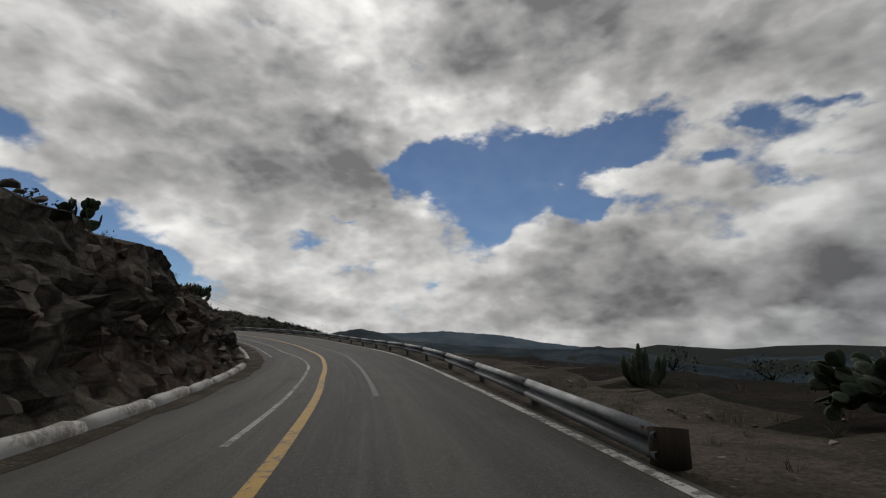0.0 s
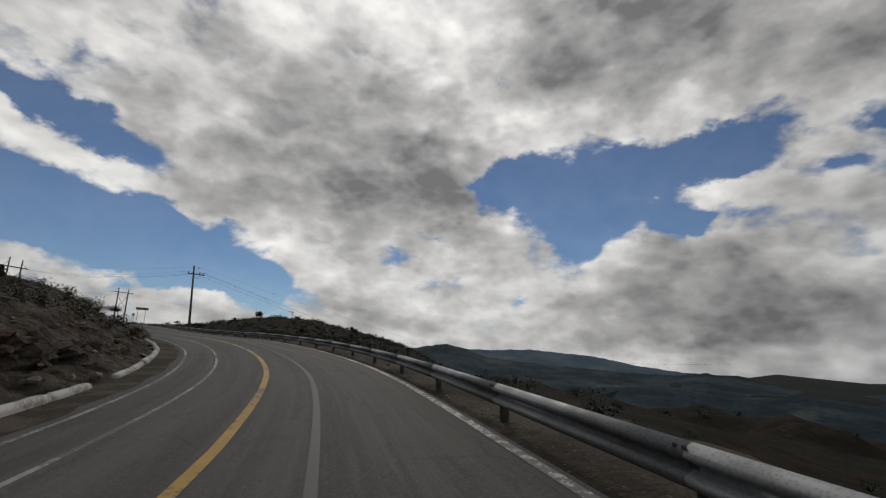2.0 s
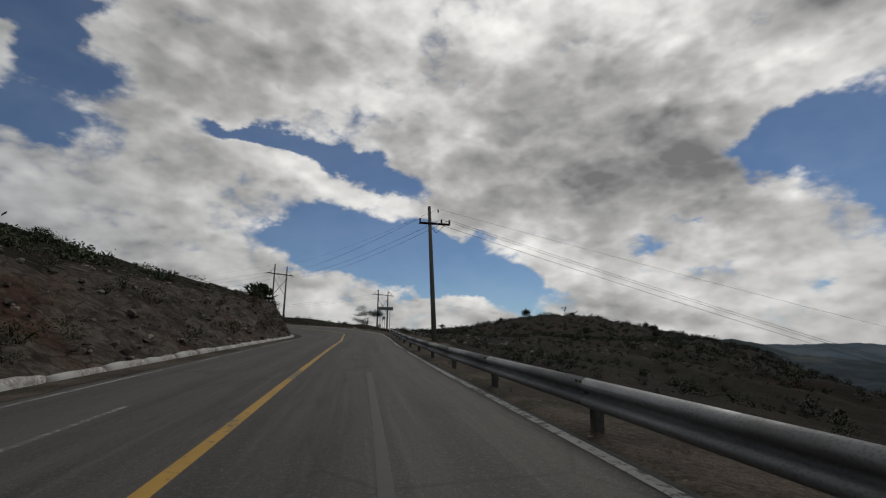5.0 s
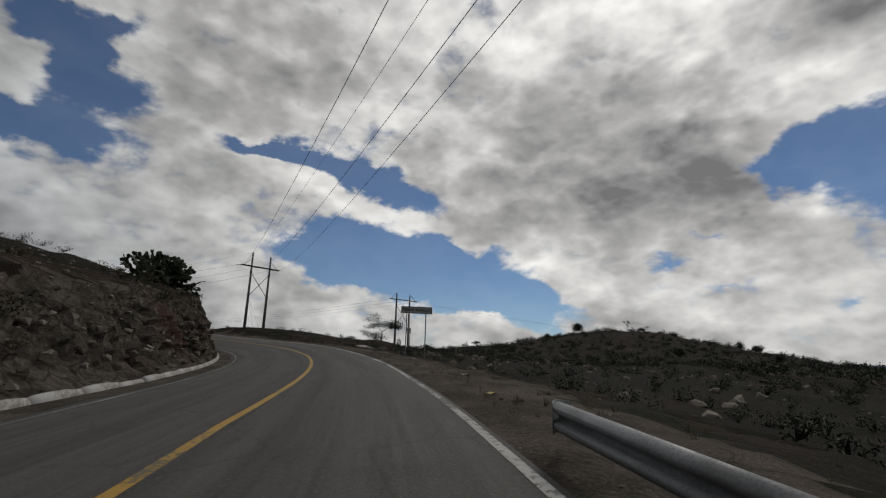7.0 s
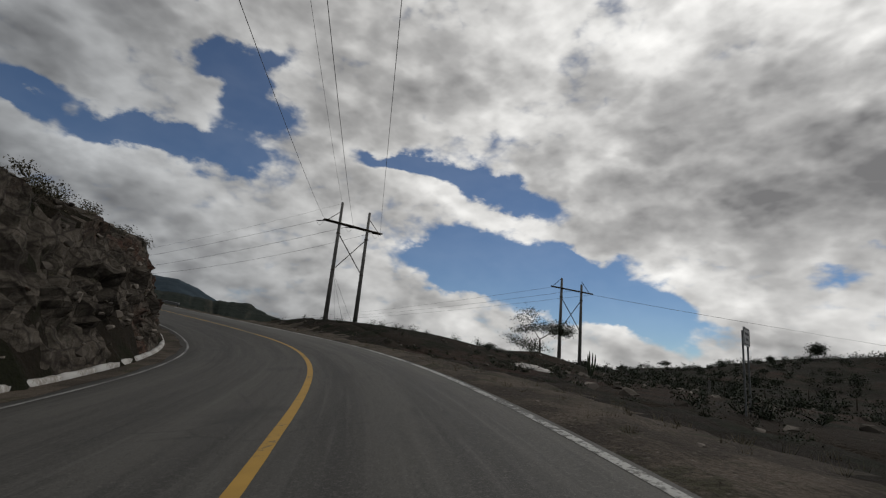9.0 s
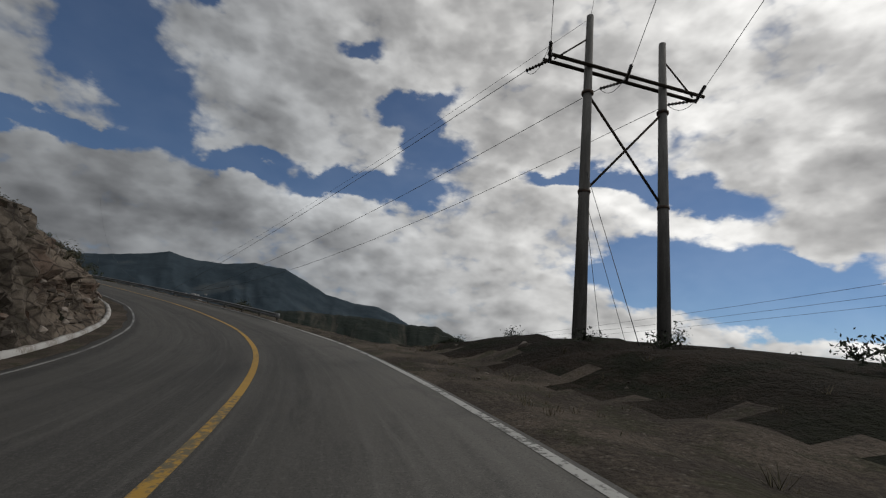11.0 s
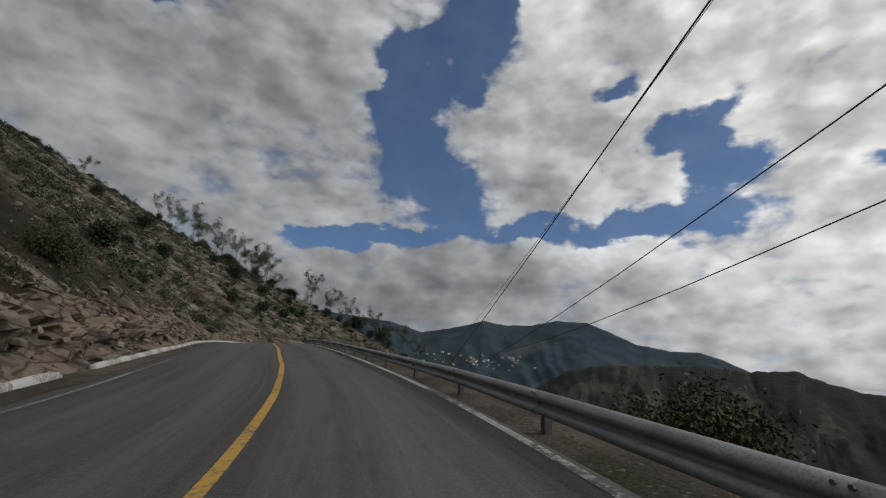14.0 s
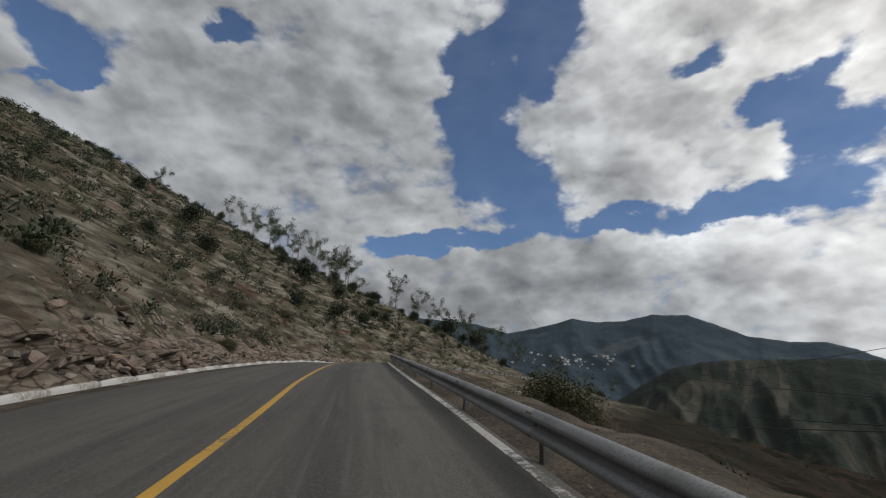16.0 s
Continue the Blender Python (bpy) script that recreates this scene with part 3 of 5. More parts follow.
def cut_run(s):
    """How far back the brow lies from the kerb."""
    return lerp(s, (-36, 2.4), (30, 2.2), (45, 2.6), (60, 4.5), (75, 5.5), (120, 5.0), (145, 3.2), (158, 2.2), (200, 2.0), (235, 2.4), (262, 2.4), (290, 2.0), (330, 3.0))


def hill_slope(s):
    """Rise per metre of the hillside above the brow."""
    return lerp(s, (-36, 0.35), (20, 0.3), (45, 0.12), (60, 0.1), (80, 0.2), (120, 0.2), (170, 0.25), (205, 0.25), (225, 0.2), (240, 0.28), (262, 0.5), (290, 0.72), (330, 0.75), (400, 0.58), (470, 0.5))


def smooth(a, b, x):
    t = np.clip((x - a) / (b - a), 0, 1)
    return t * t * (3 - 2 * t)


def fbm2(x, y, scale, octaves=4, seed=0.0):
    """Cheap smooth noise of sums of turned sines, about -1 to 1."""
    out, amp, tot = 0.0, 1.0, 0.0
    for o in range(octaves):
        a = 1.7 * o + seed
        f = 2.0 ** o / scale
        u, v = (x * math.cos(a) - y * math.sin(a)) * f * 6.283, (x * math.sin(a) + y * math.cos(a)) * f * 6.283
        out = out + amp * np.sin(u + 1.3 * np.sin(0.7 * v + o + seed)) * np.cos(v + 1.1 * np.sin(0.6 * u + 2 * o))
        tot += amp
        amp *= 0.55
    return out / tot * 1.4


S_LINE = np.arange(-36, S_END + 0.1, 1.5)
X_LINE, Y_LINE, Z_LINE, RX_LINE, RY_LINE, K_LINE = road_frame(S_LINE)


def to_road(x, y):
    """Nearest place on the road: s, l (right positive), and the road's height there."""
    x, y = np.asarray(x, float).ravel(), np.asarray(y, float).ravel()
    s, l, z = np.empty(len(x)), np.empty(len(x)), np.empty(len(x))
    for a in range(0, len(x), 20000):
        dx, dy = x[a:a + 20000, None] - X_LINE, y[a:a + 20000, None] - Y_LINE
        d2 = dx * dx + dy * dy
        i = d2.argmin(1)
        r = np.arange(len(i))
        sg = np.sign(dx[r, i] * RX_LINE[i] + dy[r, i] * RY_LINE[i])
        along = np.clip(RX_LINE[i] * dy[r, i] - RY_LINE[i] * dx[r, i], -0.75, 0.75)
        s[a:a + 20000] = S_LINE[i] + along
        l[a:a + 20000] = sg * np.sqrt(np.maximum(d2[r, i] - along * along, 0))
        z[a:a + 20000] = np.interp(S_LINE[i] + along, S_LINE, Z_LINE)
    return s, l, z


def ground_z(x, y):
    """Height of the land, away from the road's own body."""
    shape = np.shape(x)
    x, y = np.asarray(x, float).ravel(), np.asarray(y, float).ravel()
    s, l, zr = to_road(x, y)
    k = np.interp(s, S_LINE, K_LINE)
    # left: brow and hillside
    e = -l - kerb_l(s)
    over = np.maximum(e - cut_run(s), 0)
    rise = 170 * (1 - np.exp(-over * hill_slope(s) / 170))
    left = zr - 6 * k + cut_h(s) * np.clip(e / cut_run(s), 0, 1) + rise + fbm2(x, y, 23, 3, 2.0) * 0.02 * np.minimum(over, 60)
    # right: a drop to the valley, a tableland with a low hill, a mound under the pylon
    r = np.maximum(l - lerp(s, (-36, 14), (10, 13), (28, 5)), 0)
    steep = lerp(s, (-36, 0.28), (30, 0.20), (60, 0.15), (100, 0.17), (150, 0.22), (220, 0.26), (245, 0.28), (330, 0.32))
    deep = lerp(s, (-36, 110), (100, 110), (230, 150), (330, 150))
    fall = deep * (1 - np.exp(-r * steep / deep))
    base = zr - fall + fbm2(x, y, 60, 4, 1.0) * 0.05 * np.minimum(r, 60)
    mask = smooth(1.5, 0.7, np.hypot((x + 120) / 75, (y - 205) / 105))
    top = 5.2 + 10.0 * np.exp(-((x + 128) / 42) ** 2 - ((y - 262) / 42) ** 2) + fbm2(x, y, 40, 3, 4.0) * 0.6 + np.clip((-x - 120) / 30, -0.6, 1) * 1.5
    mound = 2.1 * np.exp(-(((x + 152) / 20) ** 2 + ((y - 143) / 10.5) ** 2) ** 2)
    mound = mound + 1.6 * np.exp(-((x + 138) / 6) ** 2 - ((y - 157) / 6) ** 2)
    table = zr + (top - zr) * smooth(8, 40, r) + mound
    right = base + (table - base) * mask * smooth(80, 125, s) * smooth(250, 222, s)
    out = np.where(l < 0, left, right)
    # the far land sinks to a hilly valley floor
    far = np.hypot(x + 110, y - 90)
    floor = -112 + 40 * fbm2(x, y, 700, 5, 3.0)
    w = smooth(260, 900, far)
    out = out + (floor - out) * w
    return out.reshape(shape)


# ---- structure ----
def mesh_from(name, verts, faces, mat, flat=False):
    me = bpy.data.meshes.new(name)
    me.from_pydata([tuple(v) for v in verts], [], faces)
    me.update()
    if mat:
        me.materials.append(mat)
    if not flat:
        me.polygons.foreach_set("use_smooth", [True] * len(me.polygons))
    return me


def sheet(name, pts, mat, flat=False):
    """A grid of points (rows, columns, 3) as one mesh."""
    a, b = pts.shape[:2]
    i = np.arange(a * b).reshape(a, b)
    q = np.stack([i[:-1, :-1], i[:-1, 1:], i[1:, 1:], i[1:, :-1]], -1).reshape(-1, 4)
    return mesh_from(name, pts.reshape(-1, 3), q.tolist(), mat, flat)


def spread(lo, hi, step, reach):
    """Even steps from lo to hi, then ever longer ones out to the horizon."""
    mid = list(np.arange(lo, hi + 0.01, step))
    out, d = [], step
    while not out or out[-1] < reach:
        d *= 1.16
        out.append((out[-1] if out else 0) + d)
    return np.array([lo - v for v in out[::-1]] + mid + [hi + v for v in out])


gx, gy = np.meshgrid(spread(-420, 40, 2.0, 4000), spread(-140, 330, 2.0, 4000), indexing="ij")
gz = ground_z(gx, gy)
s_, l_, _ = to_road(gx, gy)
e_ = -l_ - kerb_l(s_) - cut_run(s_)
under = (np.where(l_ < 0, smooth(8.0, 5.0, e_), smooth(10.5, 8.5, l_)) * (s_ < 342)).reshape(gx.shape)
ground = tagged(new("ground", sheet("ground", np.stack([gx, gy, gz - 1.2 * under], -1), M_SCRUB)), "dry scrub-covered mountain land with stones", "ground", kind="structure")

# the asphalt
s_ = np.arange(-34, S_END, 1.0)
cols = np.array([0.0, 0.2, 0.5, 0.75, 1.0])
left, right = -kerb_l(s_) + 0.05, white_l(s_) + 0.14
rows = [at_road(s_, left * (1 - c) + right * c) for c in cols]
rows = [at_road(s_, left, -0.5)] + rows + [at_road(s_, right + 0.05, -0.4)]
road_mesh = sheet("road", np.stack(rows, 1), M_ASPHALT)
across = np.stack([left] + [left * (1 - c) + right * c for c in cols] + [right], 1)
along = np.repeat(s_[:, None], across.shape[1], 1)
uv_v = np.stack([across, along], -1).reshape(-1, 2)
loops = np.empty(len(road_mesh.loops), dtype=np.int32)
road_mesh.loops.foreach_get("vertex_index", loops)
road_mesh.uv_layers.new(name="uv").data.foreach_set("uv", uv_v[loops].ravel())
road = tagged(new("road", road_mesh), "worn grey asphalt two-lane mountain road", "road", kind="structure")


def stripe(name, s, l0, l1, mat, label, lift=0.004):
    rows = [at_road(s, l0, lift), at_road(s, (l0 + l1) / 2, lift + 0.002), at_road(s, l1, lift)]
    return tagged(new(name, sheet(name, np.stack(rows, 1), mat)), label, "road marking", kind="structure")


stripe("road_marking", s_, yellow_l(s_) - 0.08, yellow_l(s_) + 0.08, M_YELLOW, "worn yellow centre line painted on asphalt")
stripe("road_marking", s_, white_l(s_) - 0.065, white_l(s_) + 0.065, M_WHITE, "chipped white edge line painted on asphalt")
s_e = np.arange(30, 265, 1.0)
stripe("road_marking", s_e, -kerb_l(s_e) + 1.25, -kerb_l(s_e) + 1.36, M_WHITE_FADED, "faded white edge line painted on asphalt")

stripe("road_marking", np.arange(6, 92, 1.0), lerp(np.arange(6, 92, 1.0), (6, -0.88), (20, -0.95), (35, -1.65), (55, -1.75), (92, -1.95)), lerp(np.arange(6, 92, 1.0), (6, -0.78), (20, -0.85), (35, -1.55), (55, -1.65), (92, -1.85)), M_WHITE_FADED, "ghost of an old white line on asphalt", 0.003)

s_e = np.arange(10, 96, 1.0)
mid_e = lerp(s_e, (10, 1.0), (22, 0.95), (34, 1.25), (47, 1.25), (58, 1.12), (68, 1.32), (80, 1.7), (96, 1.8))
M_STREAK = paint("pale_streak", (0.086, 0.082, 0.075), (0.066, 0.063, 0.057), 0.42, 0.68)
stripe("road_marking", s_e, mid_e - 0.06, mid_e + 0.06, M_STREAK, "pale worn streak along the driving lane", 0.003)


def hash2(i, j, k):
    """A repeatable random number for each pair of whole numbers."""
    v = np.sin(i * 127.1 + j * 311.7 + k * 74.7) * 43758.5453
    return v - np.floor(v)


def blocky(u, v, size, seed):
    """Tilted facets, one for each random cell, about -1 to 1: broken rock."""
    u, v = u / size, v / size
    iu, iv = np.floor(u), np.floor(v)
    best, out = np.full(u.shape, 9e9), np.zeros(u.shape)
    for du in (-1, 0, 1):
        for dv in (-1, 0, 1):
            ci, cj = iu + du, iv + dv
            cu, cv = ci + hash2(ci, cj, seed), cj + hash2(ci, cj, seed + 1)
            d = (u - cu) ** 2 + (v - cv) ** 2
            val = (hash2(ci, cj, seed + 2) - 0.5) * 1.3 + (u - cu) * (hash2(ci, cj, seed + 3) - 0.5) * 1.6 + (v - cv) * (hash2(ci, cj, seed + 4) - 0.5) * 1.6
            out = np.where(d < best, val, out)
            best = np.minimum(best, d)
    return out


def rocky(s):
    """1 where the cut is bare rock wall, near 0 where it is an earth slope."""
    return lerp(s, (-36, 0.9), (40, 0.9), (58, 0.25), (70, 0.12), (125, 0.15), (148, 0.75), (160, 1.0), (215, 0.9), (235, 0.85), (262, 0.9), (292, 0.9), (310, 0.5), (330, 0.3))


# the cut on the hill side: foot, face, brow and the first metres of hillside
s_ = np.arange(-30, 345, 0.26)
w_ = np.concatenate([np.linspace(0, 1, 24), 1 + np.linspace(0.08, 1, 16) ** 1.2])
pts = []
st, run, hi, ke = rocky(s_), cut_run(s_), cut_h(s_), kerb_l(s_)
hi = hi * (1 + 0.10 * fbm2(s_, 0 * s_, 13, 3, 5.0) * (0.4 + st))
for w in w_:
    f = min(w, 1.0)
    foot, wall = 0.45 * min(f / 0.25, 1), 0.5 * float(smooth(0.25, 1.0, f)) ** 1.6
    e = 0.12 + run * ((1 - st) * f + st * (foot + wall)) + max(w - 1, 0) * 10.0
    h = hi * f
    face = math.sin(math.pi * min(f, 1.0) ** 0.8) * 0.7 + 0.3 * (f > 0.08)
    fade = 1.0 if w <= 1 else max(0.25, 1 - (w - 1) * 1.2)
    rough = st * (0.72 * blocky(s_, 0 * s_ + h * 1.25 + w * 1.5, 1.5, 3.0) + 0.42 * blocky(s_ + 5, 0 * s_ + h * 1.1 + w * 2, 0.62, 11.0)) + 0.10 * fbm2(s_, 0 * s_ + h + 7 * w, 2.2, 3, 1.0)
    rough = rough * fade * face
    l = -ke - e + rough * 0.75
    p = at_road(s_, l)
    base = at_road(s_, -ke)[:, 2]
    out = max(w - 1, 0)
    g = ground_z(p[:, 0], p[:, 1])
    z = base + h + rough * 0.35 * (f ** 0.5)
    if out > 0:
        t = float(smooth(0, 0.25, np.array(out)))
        z = (1 - t) * (base + h + 0.25 * out * 10) + t * (g + 0.25) + 0.30 * rough
        z = np.where(out > 0.97, g - 0.5, z)
    p[:, 2] = z
    pts.append(p)
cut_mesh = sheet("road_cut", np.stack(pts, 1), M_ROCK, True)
cut_mesh.materials.append(M_SCRUB)
turn = 24.5 + 3.5 * fbm2(s_[:-1], 0 * s_[:-1], 9, 4, 2.0)[:, None]
kind = (np.arange(len(w_) - 1)[None, :] + np.random.default_rng(1).uniform(-1.5, 1.5, (len(s_) - 1, len(w_) - 1)) > turn).astype(np.int32)
cut_mesh.polygons.foreach_set("material_index", kind.ravel())
tagged(new("road_cut", cut_mesh), "rough rock and earth road cut with broken faces", "road cut", kind="structure")

# the verge on the valley side
s_ = np.arange(-30, 345, 0.5)
pts = []
for l in (3.75, 3.95, 4.2, 4.6, 5.0, 5.5, 6.1, 6.8, 7.6, 8.6, 9.8, 11.0):
    edge = white_l(s_) + 0.085 + 0.05 * fbm2(s_, 0 * s_, 3.0, 3, 1.0)
    p = at_road(s_, edge if l < 3.8 else np.maximum(l, edge + 0.1), 0)
    g = ground_z(p[:, 0], p[:, 1])
    t = float(smooth(4.6, 9.0, np.array(l)))
    bump = (0.012 if l < 4 else 0.05) * fbm2(s_, 0 * s_ + l, 1.6, 3, 2.0) + 0.12 * fbm2(s_, 0 * s_ + l, 6.0, 3, 6.0) * smooth(4.2, 6, np.array(l))
    p[:, 2] = (1 - t) * (p[:, 2] - 0.08 * float(smooth(3.95, 4.4, np.array(l))) + 0.012) + t * (g + 0.12) + bump
    if l > 10.5:
        p[:, 2] = g - 0.6
    if l < 3.8:
        p[:, 2] = at_road(s_, edge, -0.03)[:, 2]
    pts.append(p)
verge_mesh = sheet("verge", np.stack(pts, 1), M_VERGE)
verge_mesh.materials.append(M_SCRUB)
kind = (np.arange(11)[None, :] + 1.2 * fbm2(s_[:-1], 0 * s_[:-1], 7, 4, 3.0)[:, None] + np.random.default_rng(2).uniform(-0.8, 0.8, (len(s_) - 1, 11)) > 6.6).astype(np.int32)
verge_mesh.polygons.foreach_set("material_index", kind.ravel())
tagged(new("verge", verge_mesh), "stony dirt verge with dry weeds beside the road", "verge", kind="structure")

# the gutter between asphalt and kerb is dark silt
s_ = np.arange(-30, 345, 1.0)
rows = [at_road(s_, -kerb_l(s_) - 0.25, 0.02), at_road(s_, -kerb_l(s_) + 0.12, 0.03), at_road(s_, -kerb_l(s_) + lerp(s_, (10, 0.5), (35, 0.95), (250, 0.95), (290, 0.6)) + 0.14 * fbm2(s_, 0 * s_, 5, 4), 0.006)]
tagged(new("gutter", sheet("gutter", np.stack(rows, 1), M_VERGE)), "dark silt lying along the kerb", "gutter", kind="structure")


def ridge(name, centre, dist, crest, label, mat, near=0.5, floor=-90.0, seed=0.0, fold=1.0):
    """A far mountain: its crest by azimuth and height in degrees as seen from centre."""
    az = np.arange(crest[-1][0], crest[0][0] + 0.01, 0.2)
    c = sorted(crest)
    el = np.interp(az, [q[0] for q in c], [q[1] for q in c])
    el = el + 0.10 * fbm2(az, 0 * az, 2.4, 4, seed) * fold
    top = centre[2] + dist * np.tan(np.radians(el))
    pts = []
    for w in np.concatenate([np.linspace(0, 1, 44), [1.05, 1.2]]):
        r = dist * (near + (1 - near) * w)
        x, y = centre[0] - r * np.sin(np.radians(az)), centre[1] + r * np.cos(np.radians(az))
        k = min(w, 1.0)
        bend = az - 15.0 * w + 1.6 * math.sin(4 * w + seed) + 1.1 * np.sin(0.7 * az + 7 * w) * w
        spur = np.abs(np.sin(bend * 0.55 + 0.9 * np.sin(bend * 0.23 + seed))) * 0.34 + np.abs(np.sin(bend * 1.35 + 1.1 * np.sin(bend * 0.41) + 2 * w)) * 0.12 + 0.16 * fbm2(az + 4 * w, 0 * az + 22 * w, 7.0, 5, seed)
        z = floor + (top - floor) * (k ** 1.15) - (top - floor) * spur * fold * 0.8 * k ** 0.7 * (1 - k)
        z = z - (w - 1) * 6 * np.abs(top - floor) * (w > 1)
        pts.append(np.stack([x, y, z], -1))
    grid = np.stack(pts, 1)
    tagged(new(name, sheet(name, grid, mat)), label, "mountain", kind="structure")
    return grid


EAST, WEST = (-5, 20, 1.5), (-185, 110, 12.5)
ridge("mountain_range", EAST, 3600, [(30, -0.5), (16, -0.2), (12, 0.2), (4, 0.35), (0, 0.5), (-7, 0.0), (-12, -0.9), (-18, -1.6), (-26, -2.6)], "far mountain range under the cloud, haze painted pale blue", M_HAZY, 0.7, -200, 1.0, 0.5)
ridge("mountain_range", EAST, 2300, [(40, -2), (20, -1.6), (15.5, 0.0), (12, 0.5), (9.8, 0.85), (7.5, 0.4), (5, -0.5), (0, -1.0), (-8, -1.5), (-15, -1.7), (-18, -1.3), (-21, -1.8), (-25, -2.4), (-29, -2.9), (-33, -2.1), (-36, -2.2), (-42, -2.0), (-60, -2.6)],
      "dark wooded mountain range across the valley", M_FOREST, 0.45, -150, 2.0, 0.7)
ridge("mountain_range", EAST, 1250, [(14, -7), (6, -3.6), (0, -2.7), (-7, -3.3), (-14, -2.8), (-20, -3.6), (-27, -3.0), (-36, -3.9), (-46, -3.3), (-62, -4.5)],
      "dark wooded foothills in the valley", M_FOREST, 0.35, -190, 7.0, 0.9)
VILLAGE_AZ0 = 55.0
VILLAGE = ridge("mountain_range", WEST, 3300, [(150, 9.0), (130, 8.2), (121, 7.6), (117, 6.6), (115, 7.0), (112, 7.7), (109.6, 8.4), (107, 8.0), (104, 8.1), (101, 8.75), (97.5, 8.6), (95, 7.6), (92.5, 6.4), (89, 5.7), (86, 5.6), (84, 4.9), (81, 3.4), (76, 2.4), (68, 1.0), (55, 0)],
      "mountain with wooded slopes, painted haze making it blue-green", M_MISTY, 0.42, -120, 3.0, 0.5)
ridge("mountain_range", WEST, 1250, [(110, -3.5), (104, 0.5), (100, 3.0), (96, 3.9), (90, 4.1), (86, 4.2), (81.5, 3.8), (78, 4.0), (75.5, 3.0), (73.5, 2.3), (69.4, 1.9), (66.9, 1.7), (62, 1.2), (57, 0.2), (50, -0.6), (40, -2.0), (30, -4)],
      "steep wooded spur ridge with deep gullies", M_GULLY, 0.30, -150, 5.0, 1.0)

# ---- helpers for things ----
def part(name, me, parent, label=""):
    ob = new(name, me)
    ob.parent = parent
    if label:
        ob["label"] = label
    return ob


def empty_at(name, p, rz=0.0):
    ob = new(name)
    ob.matrix_world = pose(*p, 0, 0, rz)
    ob.empty_display_size = 0.1
    return ob


def bm_mesh(name, bm, mat, smooth_faces=False):
    me = bpy.data.meshes.new(name)
    bm.normal_update()
    bm.to_mesh(me)
    bm.free()
    me.materials.append(mat)
    if smooth_faces:
        me.polygons.foreach_set("use_smooth", [True] * len(me.polygons))
    return me


def box_mesh(name, size, mat, at=(0, 0, 0), bevel=0.0, turn=None):
    """A bevelled block of that size, centred at at."""
    bm = bmesh.new()
    bmesh.ops.create_cube(bm, size=1.0, matrix=Matrix.Translation(at) @ (turn or Matrix.Identity(4)) @ Matrix.Diagonal((*size, 1)))
    if bevel:
        bmesh.ops.bevel(bm, geom=bm.edges[:], offset=bevel, segments=2, affect="EDGES")
    return bm_mesh(name, bm, mat)


def tube_arrays(path, radii, sides=8, start=0):
    """Vertices and faces of a tube round a path."""
    path = [Vector(p) for p in path]
    vs, fs = [], []
    side = Vector((1, 0, 0))
    for i, p in enumerate(path):
        d = (path[min(i + 1, len(path) - 1)] - path[max(i - 1, 0)]).normalized()
        side = side - d * side.dot(d)
        if side.length < 1e-3:
            side = d.orthogonal()
        side.normalize()
        up = d.cross(side)
        for k in range(sides):
            a = 2 * math.pi * k / sides
            vs.append(p + (side * math.cos(a) + up * math.sin(a)) * radii[i])
    for i in range(len(path) - 1):
        for k in range(sides):
            a, b = start + i * sides + k, start + i * sides + (k + 1) % sides
            fs.append((a, b, b + sides, a + sides))
    n = len(path) - 1
    fs.append(tuple(start + k for k in reversed(range(sides))))
    fs.append(tuple(start + n * sides + k for k in range(sides)))
    return vs, fs


def tube_mesh(name, path, radii, mat, sides=8):
    vs, fs = tube_arrays(path, radii, sides)
    return mesh_from(name, vs, fs, mat)


def tubes_mesh(name, runs, mat, sides=6):
    vs, fs = [], []
    for path, radii in runs:
        v, f = tube_arrays(path, radii, sides, len(vs))
        vs += v
        fs += f
    return mesh_from(name, vs, fs, mat)


def on_ground(x, y, dz=0.0):
    return (x, y, float(ground_z(np.array([x]), np.array([y]))[0]) + dz)


def left_surface(s, e):
    """World points on the hill side, e metres beyond the kerb, on or just over the cut's surface."""
    s, e = np.asarray(s, float), np.asarray(e, float)
    p = at_road(s, -kerb_l(s) - e)
    foot = at_road(s, -kerb_l(s))[..., 2]
    run, st = cut_run(s), rocky(s)
    f = np.clip(e / run, 0, 1)
    near = foot + cut_h(s) * f
    g = ground_z(p[..., 0], p[..., 1])
    p[..., 2] = np.where(e < run + 0.6, near, g + 0.2)
    return p


# ---- guard rails ----
W_FORM = [(0.0, 0.0), (0.03, 0.012), (0.08, 0.055), (0.083, 0.095), (0.03, 0.125), (0.0, 0.14), (0.0, 0.17), (0.03, 0.185), (0.083, 0.215), (0.08, 0.255), (0.03, 0.298), (0.0, 0.31)]
PANEL = 3.81


def beam_mesh():
    ring = [(d, z) for d, z in W_FORM] + [(d - 0.006, z) for d, z in reversed(W_FORM)]
    vs, fs, n = [], [], len(ring)
    for y in (-0.08, PANEL / 2, PANEL + 0.08):
        vs += [(-d, y, z) for d, z in ring]
    for j in range(2):
        for k in range(n):
            a, b = j * n + k, j * n + (k + 1) % n
            fs.append((a, a + n, b + n, b))
    fs += [tuple(range(n)), tuple(2 * n + k for k in reversed(range(n)))]
    me = mesh_from("beam", vs, fs, M_STEEL)
    return me


BEAM = beam_mesh()


def post_mesh():
    bm = bmesh.new()
    for size, at in (((0.006, 0.11, 1.25), (0.0, 0, 0)), ((0.10, 0.006, 1.25), (0.05, -0.055, 0)), ((0.10, 0.006, 1.25), (0.05, 0.055, 0)), ((0.055, 0.10, 0.22), (-0.03, 0, 0.50))):
        bmesh.ops.create_cube(bm, size=1.0, matrix=Matrix.Translation(at) @ Matrix.Diagonal((*size, 1)))
    return bm_mesh("post", bm, M_POST)


POST = post_mesh()


